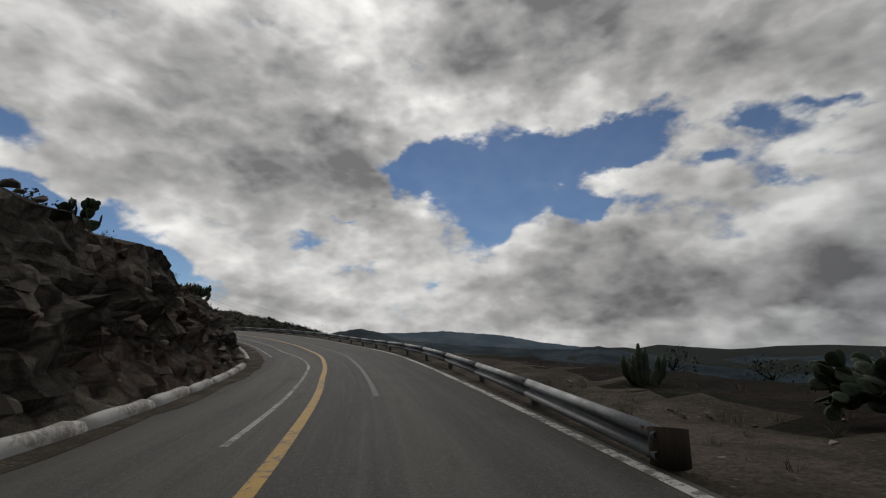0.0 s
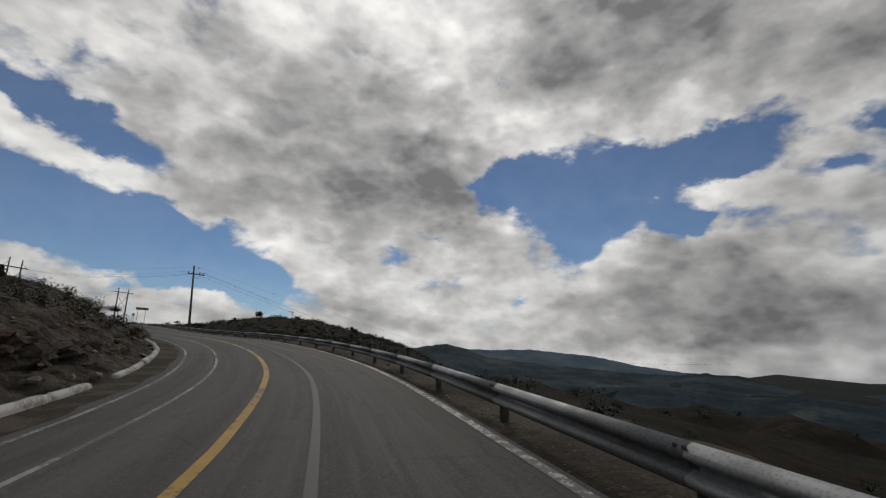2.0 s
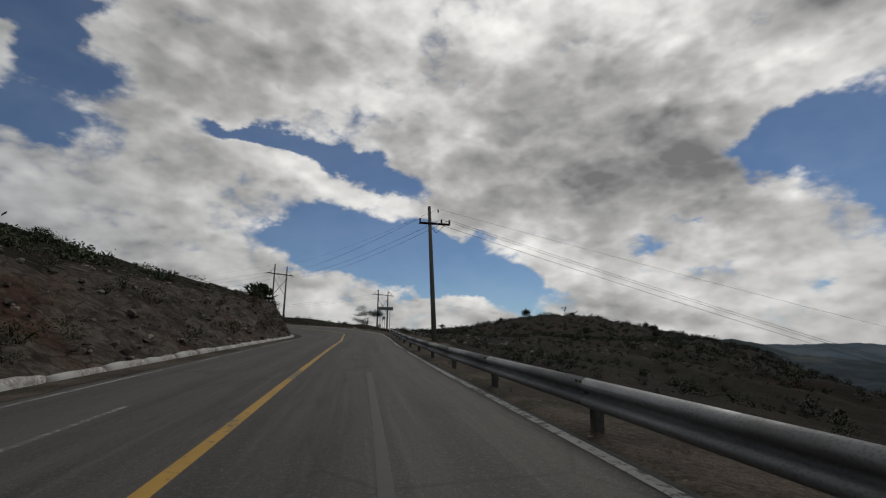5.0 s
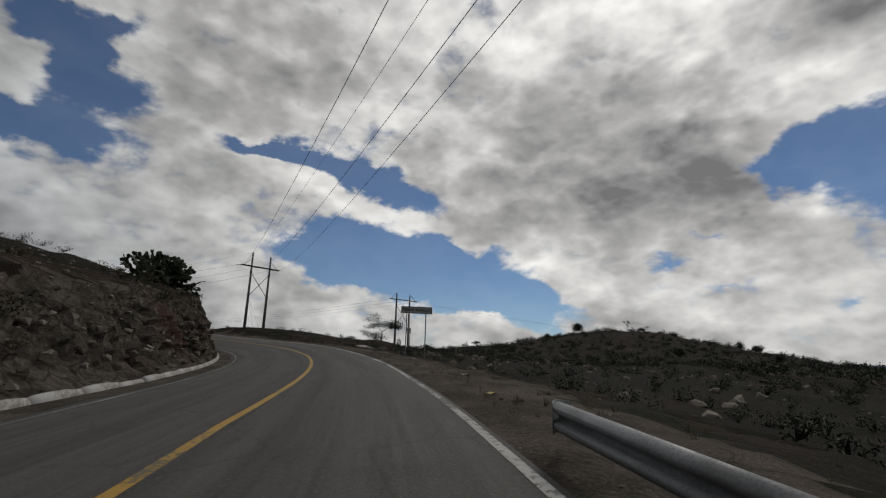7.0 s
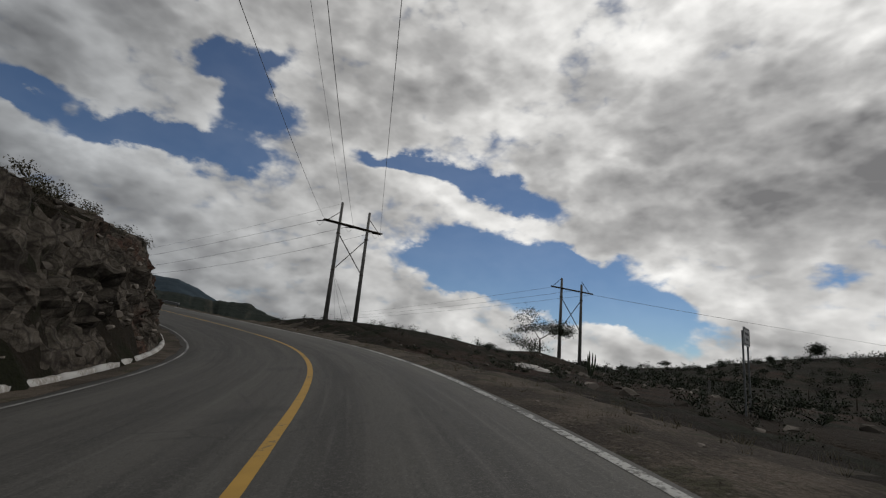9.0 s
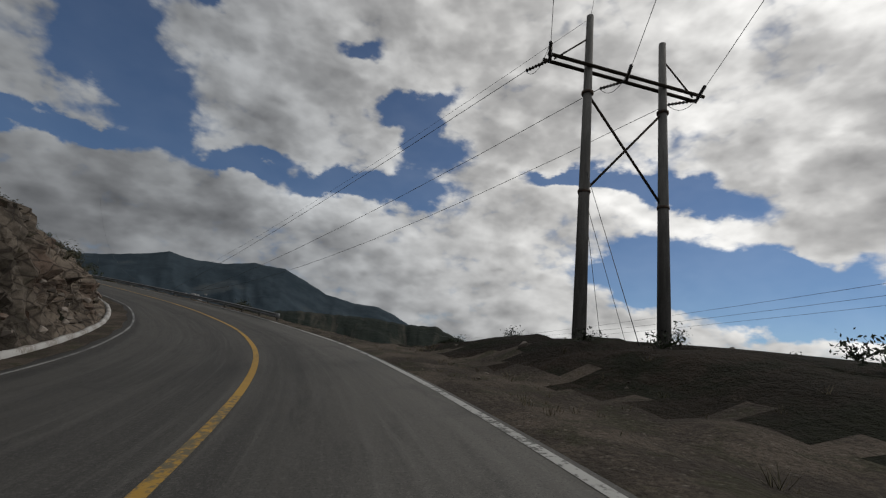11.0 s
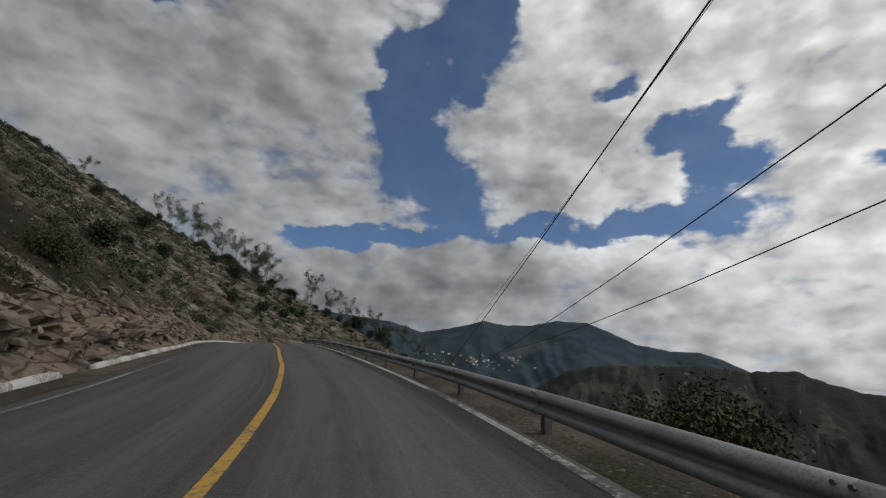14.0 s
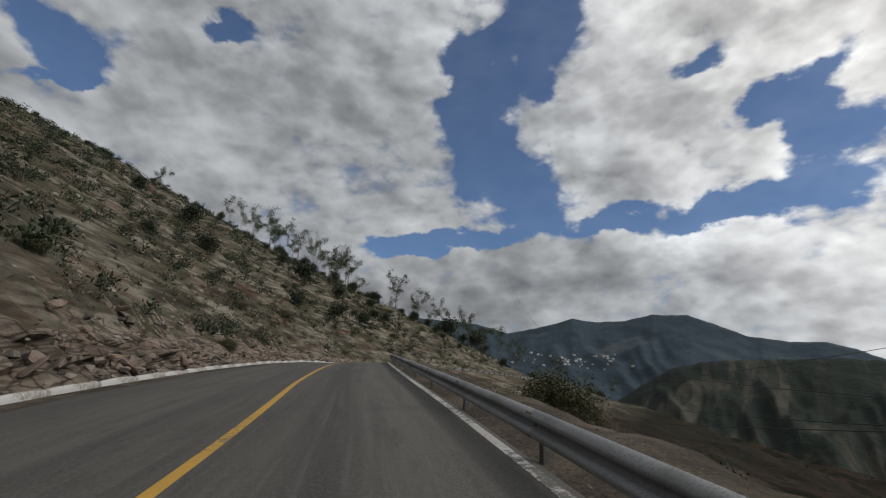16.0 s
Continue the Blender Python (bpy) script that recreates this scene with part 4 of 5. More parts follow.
def bolt_mesh():
    bm = bmesh.new()
    bmesh.ops.create_cone(bm, cap_ends=True, segments=6, radius1=0.017, radius2=0.013, depth=0.022, matrix=Matrix.Rotation(radians(90), 4, "Y"))
    return bm_mesh("bolt", bm, M_RUST)


BOLT = bolt_mesh()


def guard_rail(s0, s1, label):
    n = int((s1 - s0) / PANEL)
    a = at_road(s0, rail_l(s0))
    root = tagged(empty_at("guard_rail", a), label, "guard rail", "guard rails along the road")
    inv = root.matrix_world.inverted()
    for i in range(n):
        p, q = [Vector(at_road(v, rail_l(v), rail_h(v) - 0.31)) for v in (s0 + i * PANEL, s0 + (i + 1) * PANEL)]
        y = (q - p).normalized()
        x = y.cross(Vector((0, 0, 1))).normalized()
        m = Matrix((x, y, x.cross(y))).transposed().to_4x4()
        m.translation = p
        b = part("beam", BEAM, root)
        b.matrix_local = inv @ m @ Matrix.Diagonal((1, (q - p).length / PANEL, 1, 1))
        for y_b, z_b in ((0.0, 0.275), (0.09, 0.275), (0.04, 0.045)):
            t = part("bolt", BOLT, b, "rusty bolt head")
            t.matrix_local = pose(-0.075, y_b, z_b)
        c = part("post", POST, root, "weathered grey channel post")
        c.matrix_local = inv @ Matrix.Translation(p + x * 0.055 + Vector((0, 0, -0.37))) @ pose(0, 0, 0, 0, 0, math.degrees(math.atan2(-y.x, y.y)))
    return root


def end_wing(root, s, way, mat):
    """The rounded fish-tail at a rail's end."""
    p = Vector(at_road(s, rail_l(s), rail_h(s) - 0.33))
    q = Vector(at_road(s + way * 0.7, rail_l(s) + 0.05, rail_h(s) - 0.33))
    y = (q - p).normalized()
    x = Vector((y.y, -y.x, 0)).normalized() * way
    vs, fs, rows = [], [], 9
    for i in range(rows):
        f = i / (rows - 1)
        ang = math.pi * 0.62 * f
        c = p + y * (math.sin(ang) * 0.22) + x * ((1 - math.cos(ang)) * 0.12 - 0.085 * (1 - f))
        h = 0.31 + 0.03 * math.sin(math.pi * f)
        for z in (-(h - 0.33) / 2, h * 0.5, h - (h - 0.33) / 2):
            vs.append(root.matrix_world.inverted() @ (c + Vector((0, 0, z))))
    for i in range(rows - 1):
        for k in range(2):
            a = i * 3 + k
            fs.append((a, a + 3, a + 4, a + 1))
    n = len(vs)
    me = mesh_from("end_wing", vs, fs, mat)
    ob = part("end_wing", me, root, "rounded steel end wing")
    md = ob.modifiers.new("thick", "SOLIDIFY")
    md.thickness = 0.008


rail = guard_rail(4.0, 126.1, "grey galvanised W-beam guard rail on steel posts")
end_wing(rail, 4.0, -1, M_TIMBER)
end_wing(rail, 4.0 + 32 * PANEL, 1, M_STEEL)
rail = guard_rail(232.4, 326, "grey galvanised W-beam guard rail above the valley")
end_wing(rail, 232.4, -1, M_STEEL)
rail = guard_rail(352, 420, "distant galvanised guard rail round the hillside bend")


# ---- whitewashed kerb ----
def kerb_mesh(k):
    rnd = random.Random(k)
    form = [(-0.14, -0.15), (-0.14, 0.10), (-0.10, 0.17), (0.0, 0.20), (0.09, 0.17), (0.135, 0.08), (0.14, -0.15)]
    vs, fs, n, rows = [], [], len(form), 7
    for i in range(rows):
        y = -1.2 + 2.4 * i / (rows - 1)
        tip = 0.82 if i in (0, rows - 1) else 1.0
        for x, z in form:
            vs.append((x * tip * rnd.uniform(0.93, 1.08), y + rnd.uniform(-0.03, 0.03), (z * tip if z > 0 else z) * rnd.uniform(0.9, 1.1)))
    for i in range(rows - 1):
        for j in range(n - 1):
            a = i * n + j
            fs.append((a, a + n, a + n + 1, a + 1))
    fs += [tuple(range(n)), tuple((rows - 1) * n + j for j in reversed(range(n)))]
    return mesh_from("kerb_stone", vs, fs, M_KERB)


KERBS = [kerb_mesh(k) for k in range(6)]
kerb = tagged(empty_at("kerb", at_road(0, -3.1)), "whitewashed rough concrete kerb along the hill side", "kerb", kind="structure")
rnd = random.Random(4)
inv = kerb.matrix_world.inverted()
s = 1.5
while s < 330:
    gap = 22.5 < s < 27 or 46 < s < 47.5 or rnd.random() < 0.03
    if not gap:
        p, q = Vector(at_road(s - 1.2, -kerb_l(s - 1.2) - 0.02)), Vector(at_road(s + 1.2, -kerb_l(s + 1.2) - 0.02))
        y = (q - p).normalized()
        x = y.cross(Vector((0, 0, 1))).normalized()
        m = Matrix((x, y, x.cross(y))).transposed().to_4x4()
        m.translation = (p + q) / 2
        ob = part("kerb_stone", rnd.choice(KERBS), kerb)
        ob.matrix_local = inv @ m @ pose(0, 0, rnd.uniform(-0.03, 0.03), 0, rnd.uniform(-4, 4), rnd.uniform(-1, 1))
    s += 2.42


# ---- overhead lines ----
def insulator(name, parent, at, tall=0.32, wide=0.09):
    path, rad = [], []
    for i in range(9):
        path.append((at[0], at[1], at[2] + tall * i / 8))
        rad.append(wide if i % 2 else wide * 0.55)
    return part(name, tube_mesh(name, path, rad, M_PORCELAIN, 8), parent, "dark porcelain insulator")


def string_mesh(a, b, n=8):
    path, rad = [], []
    for i in range(2 * n + 1):
        path.append(Vector(a).lerp(Vector(b), i / (2 * n)))
        rad.append(0.085 if i % 2 else 0.03)
    return tube_mesh("insulator_string", path, rad, M_PORCELAIN, 7)


def wire(name, a, b, sag, label, rad=0.012, n=26):
    a, b = Vector(a), Vector(b)
    pts = [a.lerp(b, i / n) - Vector((0, 0, 4 * sag * (i / n) * (1 - i / n))) for i in range(n + 1)]
    mid = empty_at(name, a)
    tagged(mid, label, "cable", "overhead wires")
    part("strand", tube_mesh("strand", [p - a for p in pts], [rad] * (n + 1), M_WIRE, 5), mid)
    return mid


# the single pole behind the rail
px, py = -61.32, 99.82
base = on_ground(px, py, -0.4)
pole = tagged(empty_at("utility_pole", base), "tall grey concrete utility pole with a timber crossarm", "utility pole")
TOPZ = 14.1 - base[2]
part("shaft", tube_mesh("shaft", [(0, 0, 0), (-0.21, -0.22, TOPZ * 0.5), (-0.42, -0.44, TOPZ)], [0.21, 0.17, 0.125], M_POLE, 14), pole)
ARM = Vector((1.6, 2.2, 0)).normalized()
LEAN = Vector((-0.1, -0.1, 0))
ARM_Z = 12.7 - base[2]
for k, z in ((0.12, ARM_Z), (-0.12, ARM_Z)):
    off = Vector((ARM.y, -ARM.x, 0)) * k
    part("crossarm", tube_mesh("crossarm", [LEAN + Vector((0, 0, z)) + off - ARM * 1.25, LEAN + Vector((0, 0, z)) + off + ARM * 1.25], [0.065, 0.065], M_TIMBER, 4), pole, "dark timber crossarm")
for k in (-1.2, 0.55, 1.2):
    insulator("insulator", pole, tuple(LEAN + ARM * k + Vector((0, 0, ARM_Z + 0.06))))
insulator("insulator", pole, (0.16, 0.0, TOPZ - 0.5), 0.25, 0.07)
for k in (-1, 1):
    part("brace", tube_mesh("brace", [ARM * 0.75 * k + Vector((0, 0, ARM_Z)), Vector((0, 0, ARM_Z - 0.75))], [0.022, 0.022], M_RUST, 5), pole, "flat steel arm brace")


def h_frame(left, right, height, arm_z, label, double):
    """Two concrete poles with a crossarm and a braced X between them."""
    a, b = Vector(on_ground(*left, -0.3)), Vector(on_ground(*right, -0.3))
    root = tagged(empty_at("pylon", a), label, "pylon", "pylons of the power line")
    top = a.z + height
    b0 = b - a
    across = Vector((b0.x, b0.y, 0))
    gap = across.length
    d = across.normalized()
    f = Vector((d.y, -d.x, 0))
    for p, up in ((Vector((0, 0, 0)), height), (b0, height - b0.z - 0.3)):
        part("pole", tube_mesh("pole", [p, p + Vector((0, 0, up * 0.5)), p + Vector((0, 0, up))], [0.27, 0.21, 0.15], M_POLE, 14), root, "tapered concrete pole")
        for z in (arm_z - 5.6, arm_z - 1.2):
            part("clamp", tube_mesh("clamp", [(p.x, p.y, z - 0.06), (p.x, p.y, z + 0.06)], [0.25, 0.25], M_RUST, 12), root, "dark steel clamp band")
    for k in ((-0.22, 0.22) if double else (0.18,)):
        part("crossarm", tube_mesh("crossarm", [f * k - d * 2.0 + Vector((0, 0, arm_z)), f * k + d * (gap + 2.0) + Vector((0, 0, arm_z))], [0.10, 0.10], M_TIMBER, 4), root, "dark timber crossarm")
    for u, v in ((arm_z - 1.2, arm_z - 5.6), (arm_z - 5.6, arm_z - 1.2)):
        part("brace", tube_mesh("brace", [Vector((0, 0, u)), d * gap + Vector((0, 0, v))], [0.055, 0.055], M_TIMBER, 6), root, "timber cross brace")
    for p in (Vector((0, 0, 0)), d * gap):
        side = -1 if p.length < 0.1 else 1
        part("brace", tube_mesh("brace", [p + Vector((0, 0, arm_z + 1.5)), p + d * side * 1.6 + Vector((0, 0, arm_z))], [0.04, 0.04], M_TIMBER, 5), root, "short arm stay")
    return root, a, d, gap, arm_z, top


PA = h_frame((-150.8, 137.2), (-151.0, 140.9), 14.3, 11.7, "H-shaped pylon of two concrete poles with timber crossarm", True)
PB = h_frame((-143.6, 167.4), (-143.2, 171.0), 12.6, 11.2, "distant H-shaped pylon of two poles beside a tree", False)


def arm_points(P):
    root, a, d, gap, z, top = P
    return [a + d * k + Vector((0, 0, z - 0.1)) for k in (-1.8, gap / 2, gap + 1.8)]


pole_pts = [Vector(base) + LEAN + ARM * k + Vector((0, 0, ARM_Z + 0.38)) for k in (-1.2, 0.55, 1.2)]
WIRE = "thin dark power line wire sagging between poles"
FAR_E, FAR_W, FAR_N = Vector((123, 264, -32)), Vector((-480, -34, 32)), Vector((-560, 190, 38))
for i, p in enumerate(pole_pts):
    wire("power_line", p, arm_points(PA)[i], 1.5, WIRE)
    wire("power_line", p, FAR_E + ARM * (i - 1) * 1.6, 9.0, WIRE)
wire("power_line", Vector(base) + Vector((0.16, 0, TOPZ - 0.2)), PA[1] + Vector((0, 0, 14.1)), 1.2, "thin earth wire along the pole tops", 0.008)
wire("power_line", Vector(base) + Vector((0.16, 0, TOPZ - 0.2)), FAR_E + Vector((0, 0, 4)), 6.0, "thin earth wire along the pole tops", 0.008)
for i, p in enumerate(arm_points(PA)):
    q, sag = (Vector((-466.8, -35.8, 38.1)), 16.1) if i == 0 else (Vector((-422.5, -12.2, 55.7)), 20.8) if i == 1 else (Vector((-351.7, 19.1, 62.9)), 22.6)
    way = (q - p).normalized()
    end = p + way * 1.3
    part("insulator_string", string_mesh(p - PA[1], end - PA[1]), PA[0], "ribbed string of insulators")
    wire("power_line", end, q, sag, WIRE, 0.015, 40)
    back = p + (pole_pts[i] - p).normalized() * 1.3
    part("insulator_string", string_mesh(p - PA[1], back - PA[1]), PA[0], "ribbed string of insulators")
    mid = (end + back) / 2 - Vector((0, 0, 1.3))
    loop = [back.lerp(mid, t) * (1 - t) + mid.lerp(end, t) * t for t in [k / 10 for k in range(11)]]
    part("jumper", tube_mesh("jumper", [v - PA[1] for v in loop], [0.012] * 11, M_WIRE, 5), PA[0], "drooping jumper wire")
wire("power_line", PA[1] + Vector((0, 0, 14.2)), Vector((-408.8, -6.7, 45.2)), 17.2, "thin earth wire along the pole tops", 0.008, 40)
for i, p in enumerate(arm_points(PB)):
    wire("power_line", p, FAR_N + Vector((0.3, 1, 0)) * (i - 1) * 5, 8.0, WIRE, 0.016, 40)
    wire("power_line", p, Vector((90, 300, 0)) + Vector((0.6, -0.8, 0)) * (i - 1) * 4, 7.0, WIRE, 0.007, 40)
for dx, dy, z in ((-5.5, 5.5, 6.0), (-6.4, 4.6, 6.0), (4.6, -0.6, 7.2)):
    g = on_ground(PA[1].x + dx, PA[1].y + dy)
    wire("guy_wire", PA[1] + Vector((0, 0, z)), g, 0.0, "taut steel guy wire staying a pylon pole", 0.012, 4)


# ---- road signs ----
a = Shade("sign_white", 0.55)
M_SIGN = a.done(a.mix(a.step(a.noise(3, 5), 0.4, 0.7), (0.40, 0.40, 0.39), (0.30, 0.30, 0.29)))
a = Shade("sign_black", 0.6)
M_BLACK = a.done(a.mix(a.noise(4), (0.012, 0.012, 0.012), (0.03, 0.03, 0.03)))


def board(name, wide, high):
    """A thin panel with rounded corners in the xz plane, its face towards -y."""
    bm = bmesh.new()
    r, pts = 0.06, []
    for cx, cz, a0 in ((wide / 2 - r, high - r, 0), (-wide / 2 + r, high - r, 90), (-wide / 2 + r, r, 180), (wide / 2 - r, r, 270)):
        for k in range(5):
            t = radians(a0 + 22.5 * k)
            pts.append(bm.verts.new((cx + r * math.cos(t), 0, cz + r * math.sin(t))))
    f = bm.faces.new(pts)
    ext = bmesh.ops.extrude_face_region(bm, geom=[f])
    bmesh.ops.translate(bm, vec=(0, 0.025, 0), verts=[g for g in ext["geom"] if isinstance(g, bmesh.types.BMVert)])
    bmesh.ops.recalc_face_normals(bm, faces=bm.faces[:])
    return bm_mesh(name, bm, M_SIGN)


def frame_mesh(wide, high, inset, thick):
    bm = bmesh.new()
    w, h = wide / 2 - inset, high / 2 - inset
    for size, at in (((2 * w, 0.004, thick), (0, -0.003, high / 2 + h)), ((2 * w, 0.004, thick), (0, -0.003, high / 2 - h)),
                     ((thick, 0.004, 2 * h + thick), (w, -0.003, high / 2)), ((thick, 0.004, 2 * h + thick), (-w, -0.003, high / 2))):
        bmesh.ops.create_cube(bm, size=1.0, matrix=Matrix.Translation(at) @ Matrix.Diagonal((*size, 1)))
    return bm_mesh("border", bm, M_BLACK)


def lettering(text, size, parent, at):
    cu = bpy.data.curves.new("lettering", "FONT")
    cu.body, cu.size, cu.align_x, cu.align_y, cu.extrude = text, size, "CENTER", "CENTER", 0.002
    cu.space_character, cu.offset = 1.1, 0.008
    tmp = new("lettering_form", cu)
    me = bpy.data.meshes.new_from_object(tmp)
    bpy.data.objects.remove(tmp)
    bpy.data.curves.remove(cu)
    me.materials.clear()
    me.materials.append(M_BLACK)
    ob = part("lettering", me, parent, "black capital lettering")
    ob.matrix_local = pose(*at, 90, 0, 0) @ Matrix.Diagonal((0.86, 1.12, 1, 1))
    return ob


def sign(x, y, z_low, wide, high, face, label, post_at, text="", bars=0):
    g = on_ground(x, y, -0.25)
    root = tagged(empty_at("road_sign", g, face), label, "road sign")
    lift = z_low - g[2]
    b = part("panel", board("panel", wide, high), root)
    b.matrix_local = pose(0, 0, lift)
    part("border", frame_mesh(wide, high, 0.055, 0.025), b, "thin black border")
    if text:
        lettering(text, high * 0.47, b, (0, -0.004, high * 0.5))
    for k in range(bars):
        part("bar", box_mesh("bar", (wide * (0.62 - 0.2 * k), 0.004, high * 0.14), M_BLACK, (0, -0.003, high * (0.66 - 0.3 * k))), b, "dark bar of writing")
    for k in post_at:
        part("post", box_mesh("post", (0.075, 0.05, lift + high * 0.8), M_STEEL, (k * wide, 0.055, (lift + high * 0.8) / 2), 0.008), root, "square galvanised post")
    return root


sign(-92.45, 123.35, 8.32, 2.45, 0.55, 52, "white place-name board lettered in black on two posts", (-0.31, 0.30), "TIERRAS AMARILLAS")
sign(-106.3, 135.8, 7.75, 1.05, 0.6, 105, "small white two-line sign board on two posts", (-0.4, 0.4), "", 2)

# ---- plants ----
def leaf_mat(name, dark, light, dry=None):
    a = Shade(name, 0.75)
    c = a.mix(a.island(), dark, light)
    if dry:
        c = a.mix(a.step(a.noise(0.7, 3), 0.5, 0.66, 0, 0.8), c, dry)
    return a.done(c)


M_LEAF = leaf_mat("leaf_green", (0.022, 0.032, 0.014), (0.070, 0.085, 0.038))
M_LEAF_YELLOW = leaf_mat("leaf_yellow_green", (0.024, 0.027, 0.012), (0.070, 0.069, 0.031))
M_LEAF_DARK = leaf_mat("leaf_dark", (0.012, 0.018, 0.009), (0.038, 0.048, 0.024))
M_LEAF_DRY = leaf_mat("leaf_dry", (0.030, 0.030, 0.016), (0.088, 0.078, 0.046), (0.095, 0.066, 0.040))
M_GRASS = leaf_mat("dry_grass", (0.060, 0.052, 0.030), (0.170, 0.140, 0.085), (0.06, 0.062, 0.03))
a = Shade("bark", 0.95)
c = a.mix(a.noise(3, 5, 0.6, a.where("Object", (4, 4, 1))), (0.055, 0.046, 0.038), (0.150, 0.132, 0.112))
M_BARK = a.done(c, a.noise(12, 5, 0.6, a.where("Object", (4, 4, 1))), 0.5, 0.03)
a = Shade("cactus_skin", 0.7)
c = a.mix(a.step(a.noise(2.5, 4), 0.35, 0.65), (0.026, 0.038, 0.020), (0.062, 0.080, 0.044))
M_CACTUS = a.done(a.mix(a.step(a.cells(14), 0.0, 0.12, 0.5, 0), c, (0.16, 0.15, 0.11)), a.noise(9), 0.2, 0.02)


def leaves(centres, spread_r, count, size, rs, flat_k=0.7):
    """Loose leaf blades round each centre: arrays of vertices and quads."""
    centres = np.asarray(centres, float)
    n = len(centres) * count
    c = np.repeat(centres, count, 0) + rs.normal(0, 1, (n, 3)) * np.array([1, 1, flat_k]) * np.repeat(np.broadcast_to(spread_r, (len(centres),)), count)[:, None] * 0.55
    a = rs.normal(0, 1, (n, 3))
    a /= np.linalg.norm(a, axis=1)[:, None]
    b = np.cross(a, rs.normal(0, 1, (n, 3)))
    b /= np.linalg.norm(b, axis=1)[:, None] + 1e-9
    k = size * rs.uniform(0.6, 1.4, (n, 1))
    v = np.stack([c - a * k, c + b * k * 0.45, c + a * k, c - b * k * 0.45], 1).reshape(-1, 3)
    return v, np.arange(4 * n).reshape(-1, 4)


def grow(rs, height, spread, levels=3, lean=0.15, fork=0.35, thick=0.05, crown_from=0.45, upright=0.6):
    """Trunk and limbs as tube runs, and the tips of the twigs."""
    runs, tips = [], []

    def limb(p, d, length, r, level):
        pts, rad = [p.copy()], [r]
        for i in range(4):
            d = (d + Vector(rs.normal(0, 0.16 if level else lean, 3)) + Vector((0, 0, 0.06 * upright))).normalized()
            p = p + d * length / 4
            pts.append(p.copy())
            rad.append(r * (1 - 0.14 * (i + 1)))
        runs.append((pts, rad))
        if level >= levels:
            tips.append(p)
            tips.append(pts[2])
            return
        kids = 3 if level else 4
        for k in range(kids):
            at = pts[rs.integers(2, 5)] if k else pts[4]
            ang = rs.uniform(0, 2 * math.pi)
            out = Vector((math.cos(ang), math.sin(ang), 0)) * spread + Vector((0, 0, rs.uniform(0.2, 0.9) * upright))
            limb(at, (d * 0.5 + out.normalized()).normalized(), length * rs.uniform(0.5, 0.75), rad[4] * 0.62, level + 1)

    limb(Vector((0, 0, -0.2)), Vector((rs.normal(0, lean), rs.normal(0, lean), 1)).normalized(), height * crown_from, height * thick * 0.5, 0)
    return runs, tips


def tree_proto(kind, seed):
    rs = np.random.default_rng(seed)
    if kind == "gum":       # tall, thin, clumps of leaf near the top
        runs, tips = grow(rs, 9.0, 0.62, 3, 0.06, 0.3, 0.026, 0.44, 0.95)
        v, q = leaves(tips, 0.50, 20, 0.115, rs, 0.8)
        mat, label = M_LEAF, "tall slender hillside tree with a sparse clumped crown"
    elif kind == "oak":     # dark, dense and round
        runs, tips = grow(rs, 4.6, 0.9, 2, 0.1, 0.4, 0.06, 0.38, 0.7)
        v, q = leaves(tips, 1.25, 64, 0.20, rs, 0.8)
        mat, label = M_LEAF_DARK, "dark dense rounded evergreen tree on the slope"
    elif kind == "acacia":  # flat-topped
        runs, tips = grow(rs, 4.4, 1.3, 3, 0.22, 0.5, 0.05, 0.42, 0.35)
        v, q = leaves(tips, 0.55, 80, 0.048, rs, 0.4)
        mat, label = M_LEAF_DARK, "small flat-topped acacia tree with open branches"
    elif kind == "scrub":   # many-stemmed bush
        runs, tips = [], []
        for k in range(5):
            r, t = grow(rs, 2.4, 0.9, 1, 0.35, 0.5, 0.035, 0.5, 0.6)
            runs += r
            tips += t
        v, q = leaves(tips, 0.55, 200, 0.055, rs, 0.8)
        mat, label = M_LEAF_YELLOW, "yellow-green many-stemmed thorn bush"
    elif kind == "thorn":   # low, dark, twiggy
        runs, tips = [], []
        for k in range(6):
            r, t = grow(rs, 2.0, 1.2, 2, 0.45, 0.5, 0.03, 0.42, 0.5)
            runs += r
            tips += t
        v, q = leaves(tips, 0.34, 40, 0.045, rs, 0.7)
        mat, label = M_LEAF_DARK, "low dark twiggy thorn bush"
    else:                   # bare
        runs, tips = grow(rs, 3.0, 1.1, 3, 0.3, 0.5, 0.05, 0.4, 0.4)
        v, q = leaves(tips, 0.3, 7, 0.05, rs)
        mat, label = M_LEAF_DRY, "leafless dry thorn tree with crooked branches"
    root = tagged(new({"gum": "tree", "oak": "tree", "acacia": "tree", "scrub": "bush", "thorn": "bush", "bare": "dry_tree"}[kind]), label, "bush" if kind in ("scrub", "thorn") else "tree", {"gum": "trees on the hillside", "oak": "trees on the hillside"}.get(kind, ""))
    part("trunk", tubes_mesh("trunk", runs, M_BARK, 4 if kind == "gum" else 6), root, "grey-brown bark")
    part("crown", mesh_from("crown", v, q.tolist(), mat, True), root)
    return root


protos = {k: [tree_proto(k, 10 * j + i) for i in range(n)] for j, (k, n) in enumerate((("gum", 5), ("oak", 3), ("acacia", 2), ("scrub", 3), ("bare", 2), ("thorn", 1)))}
used = set()


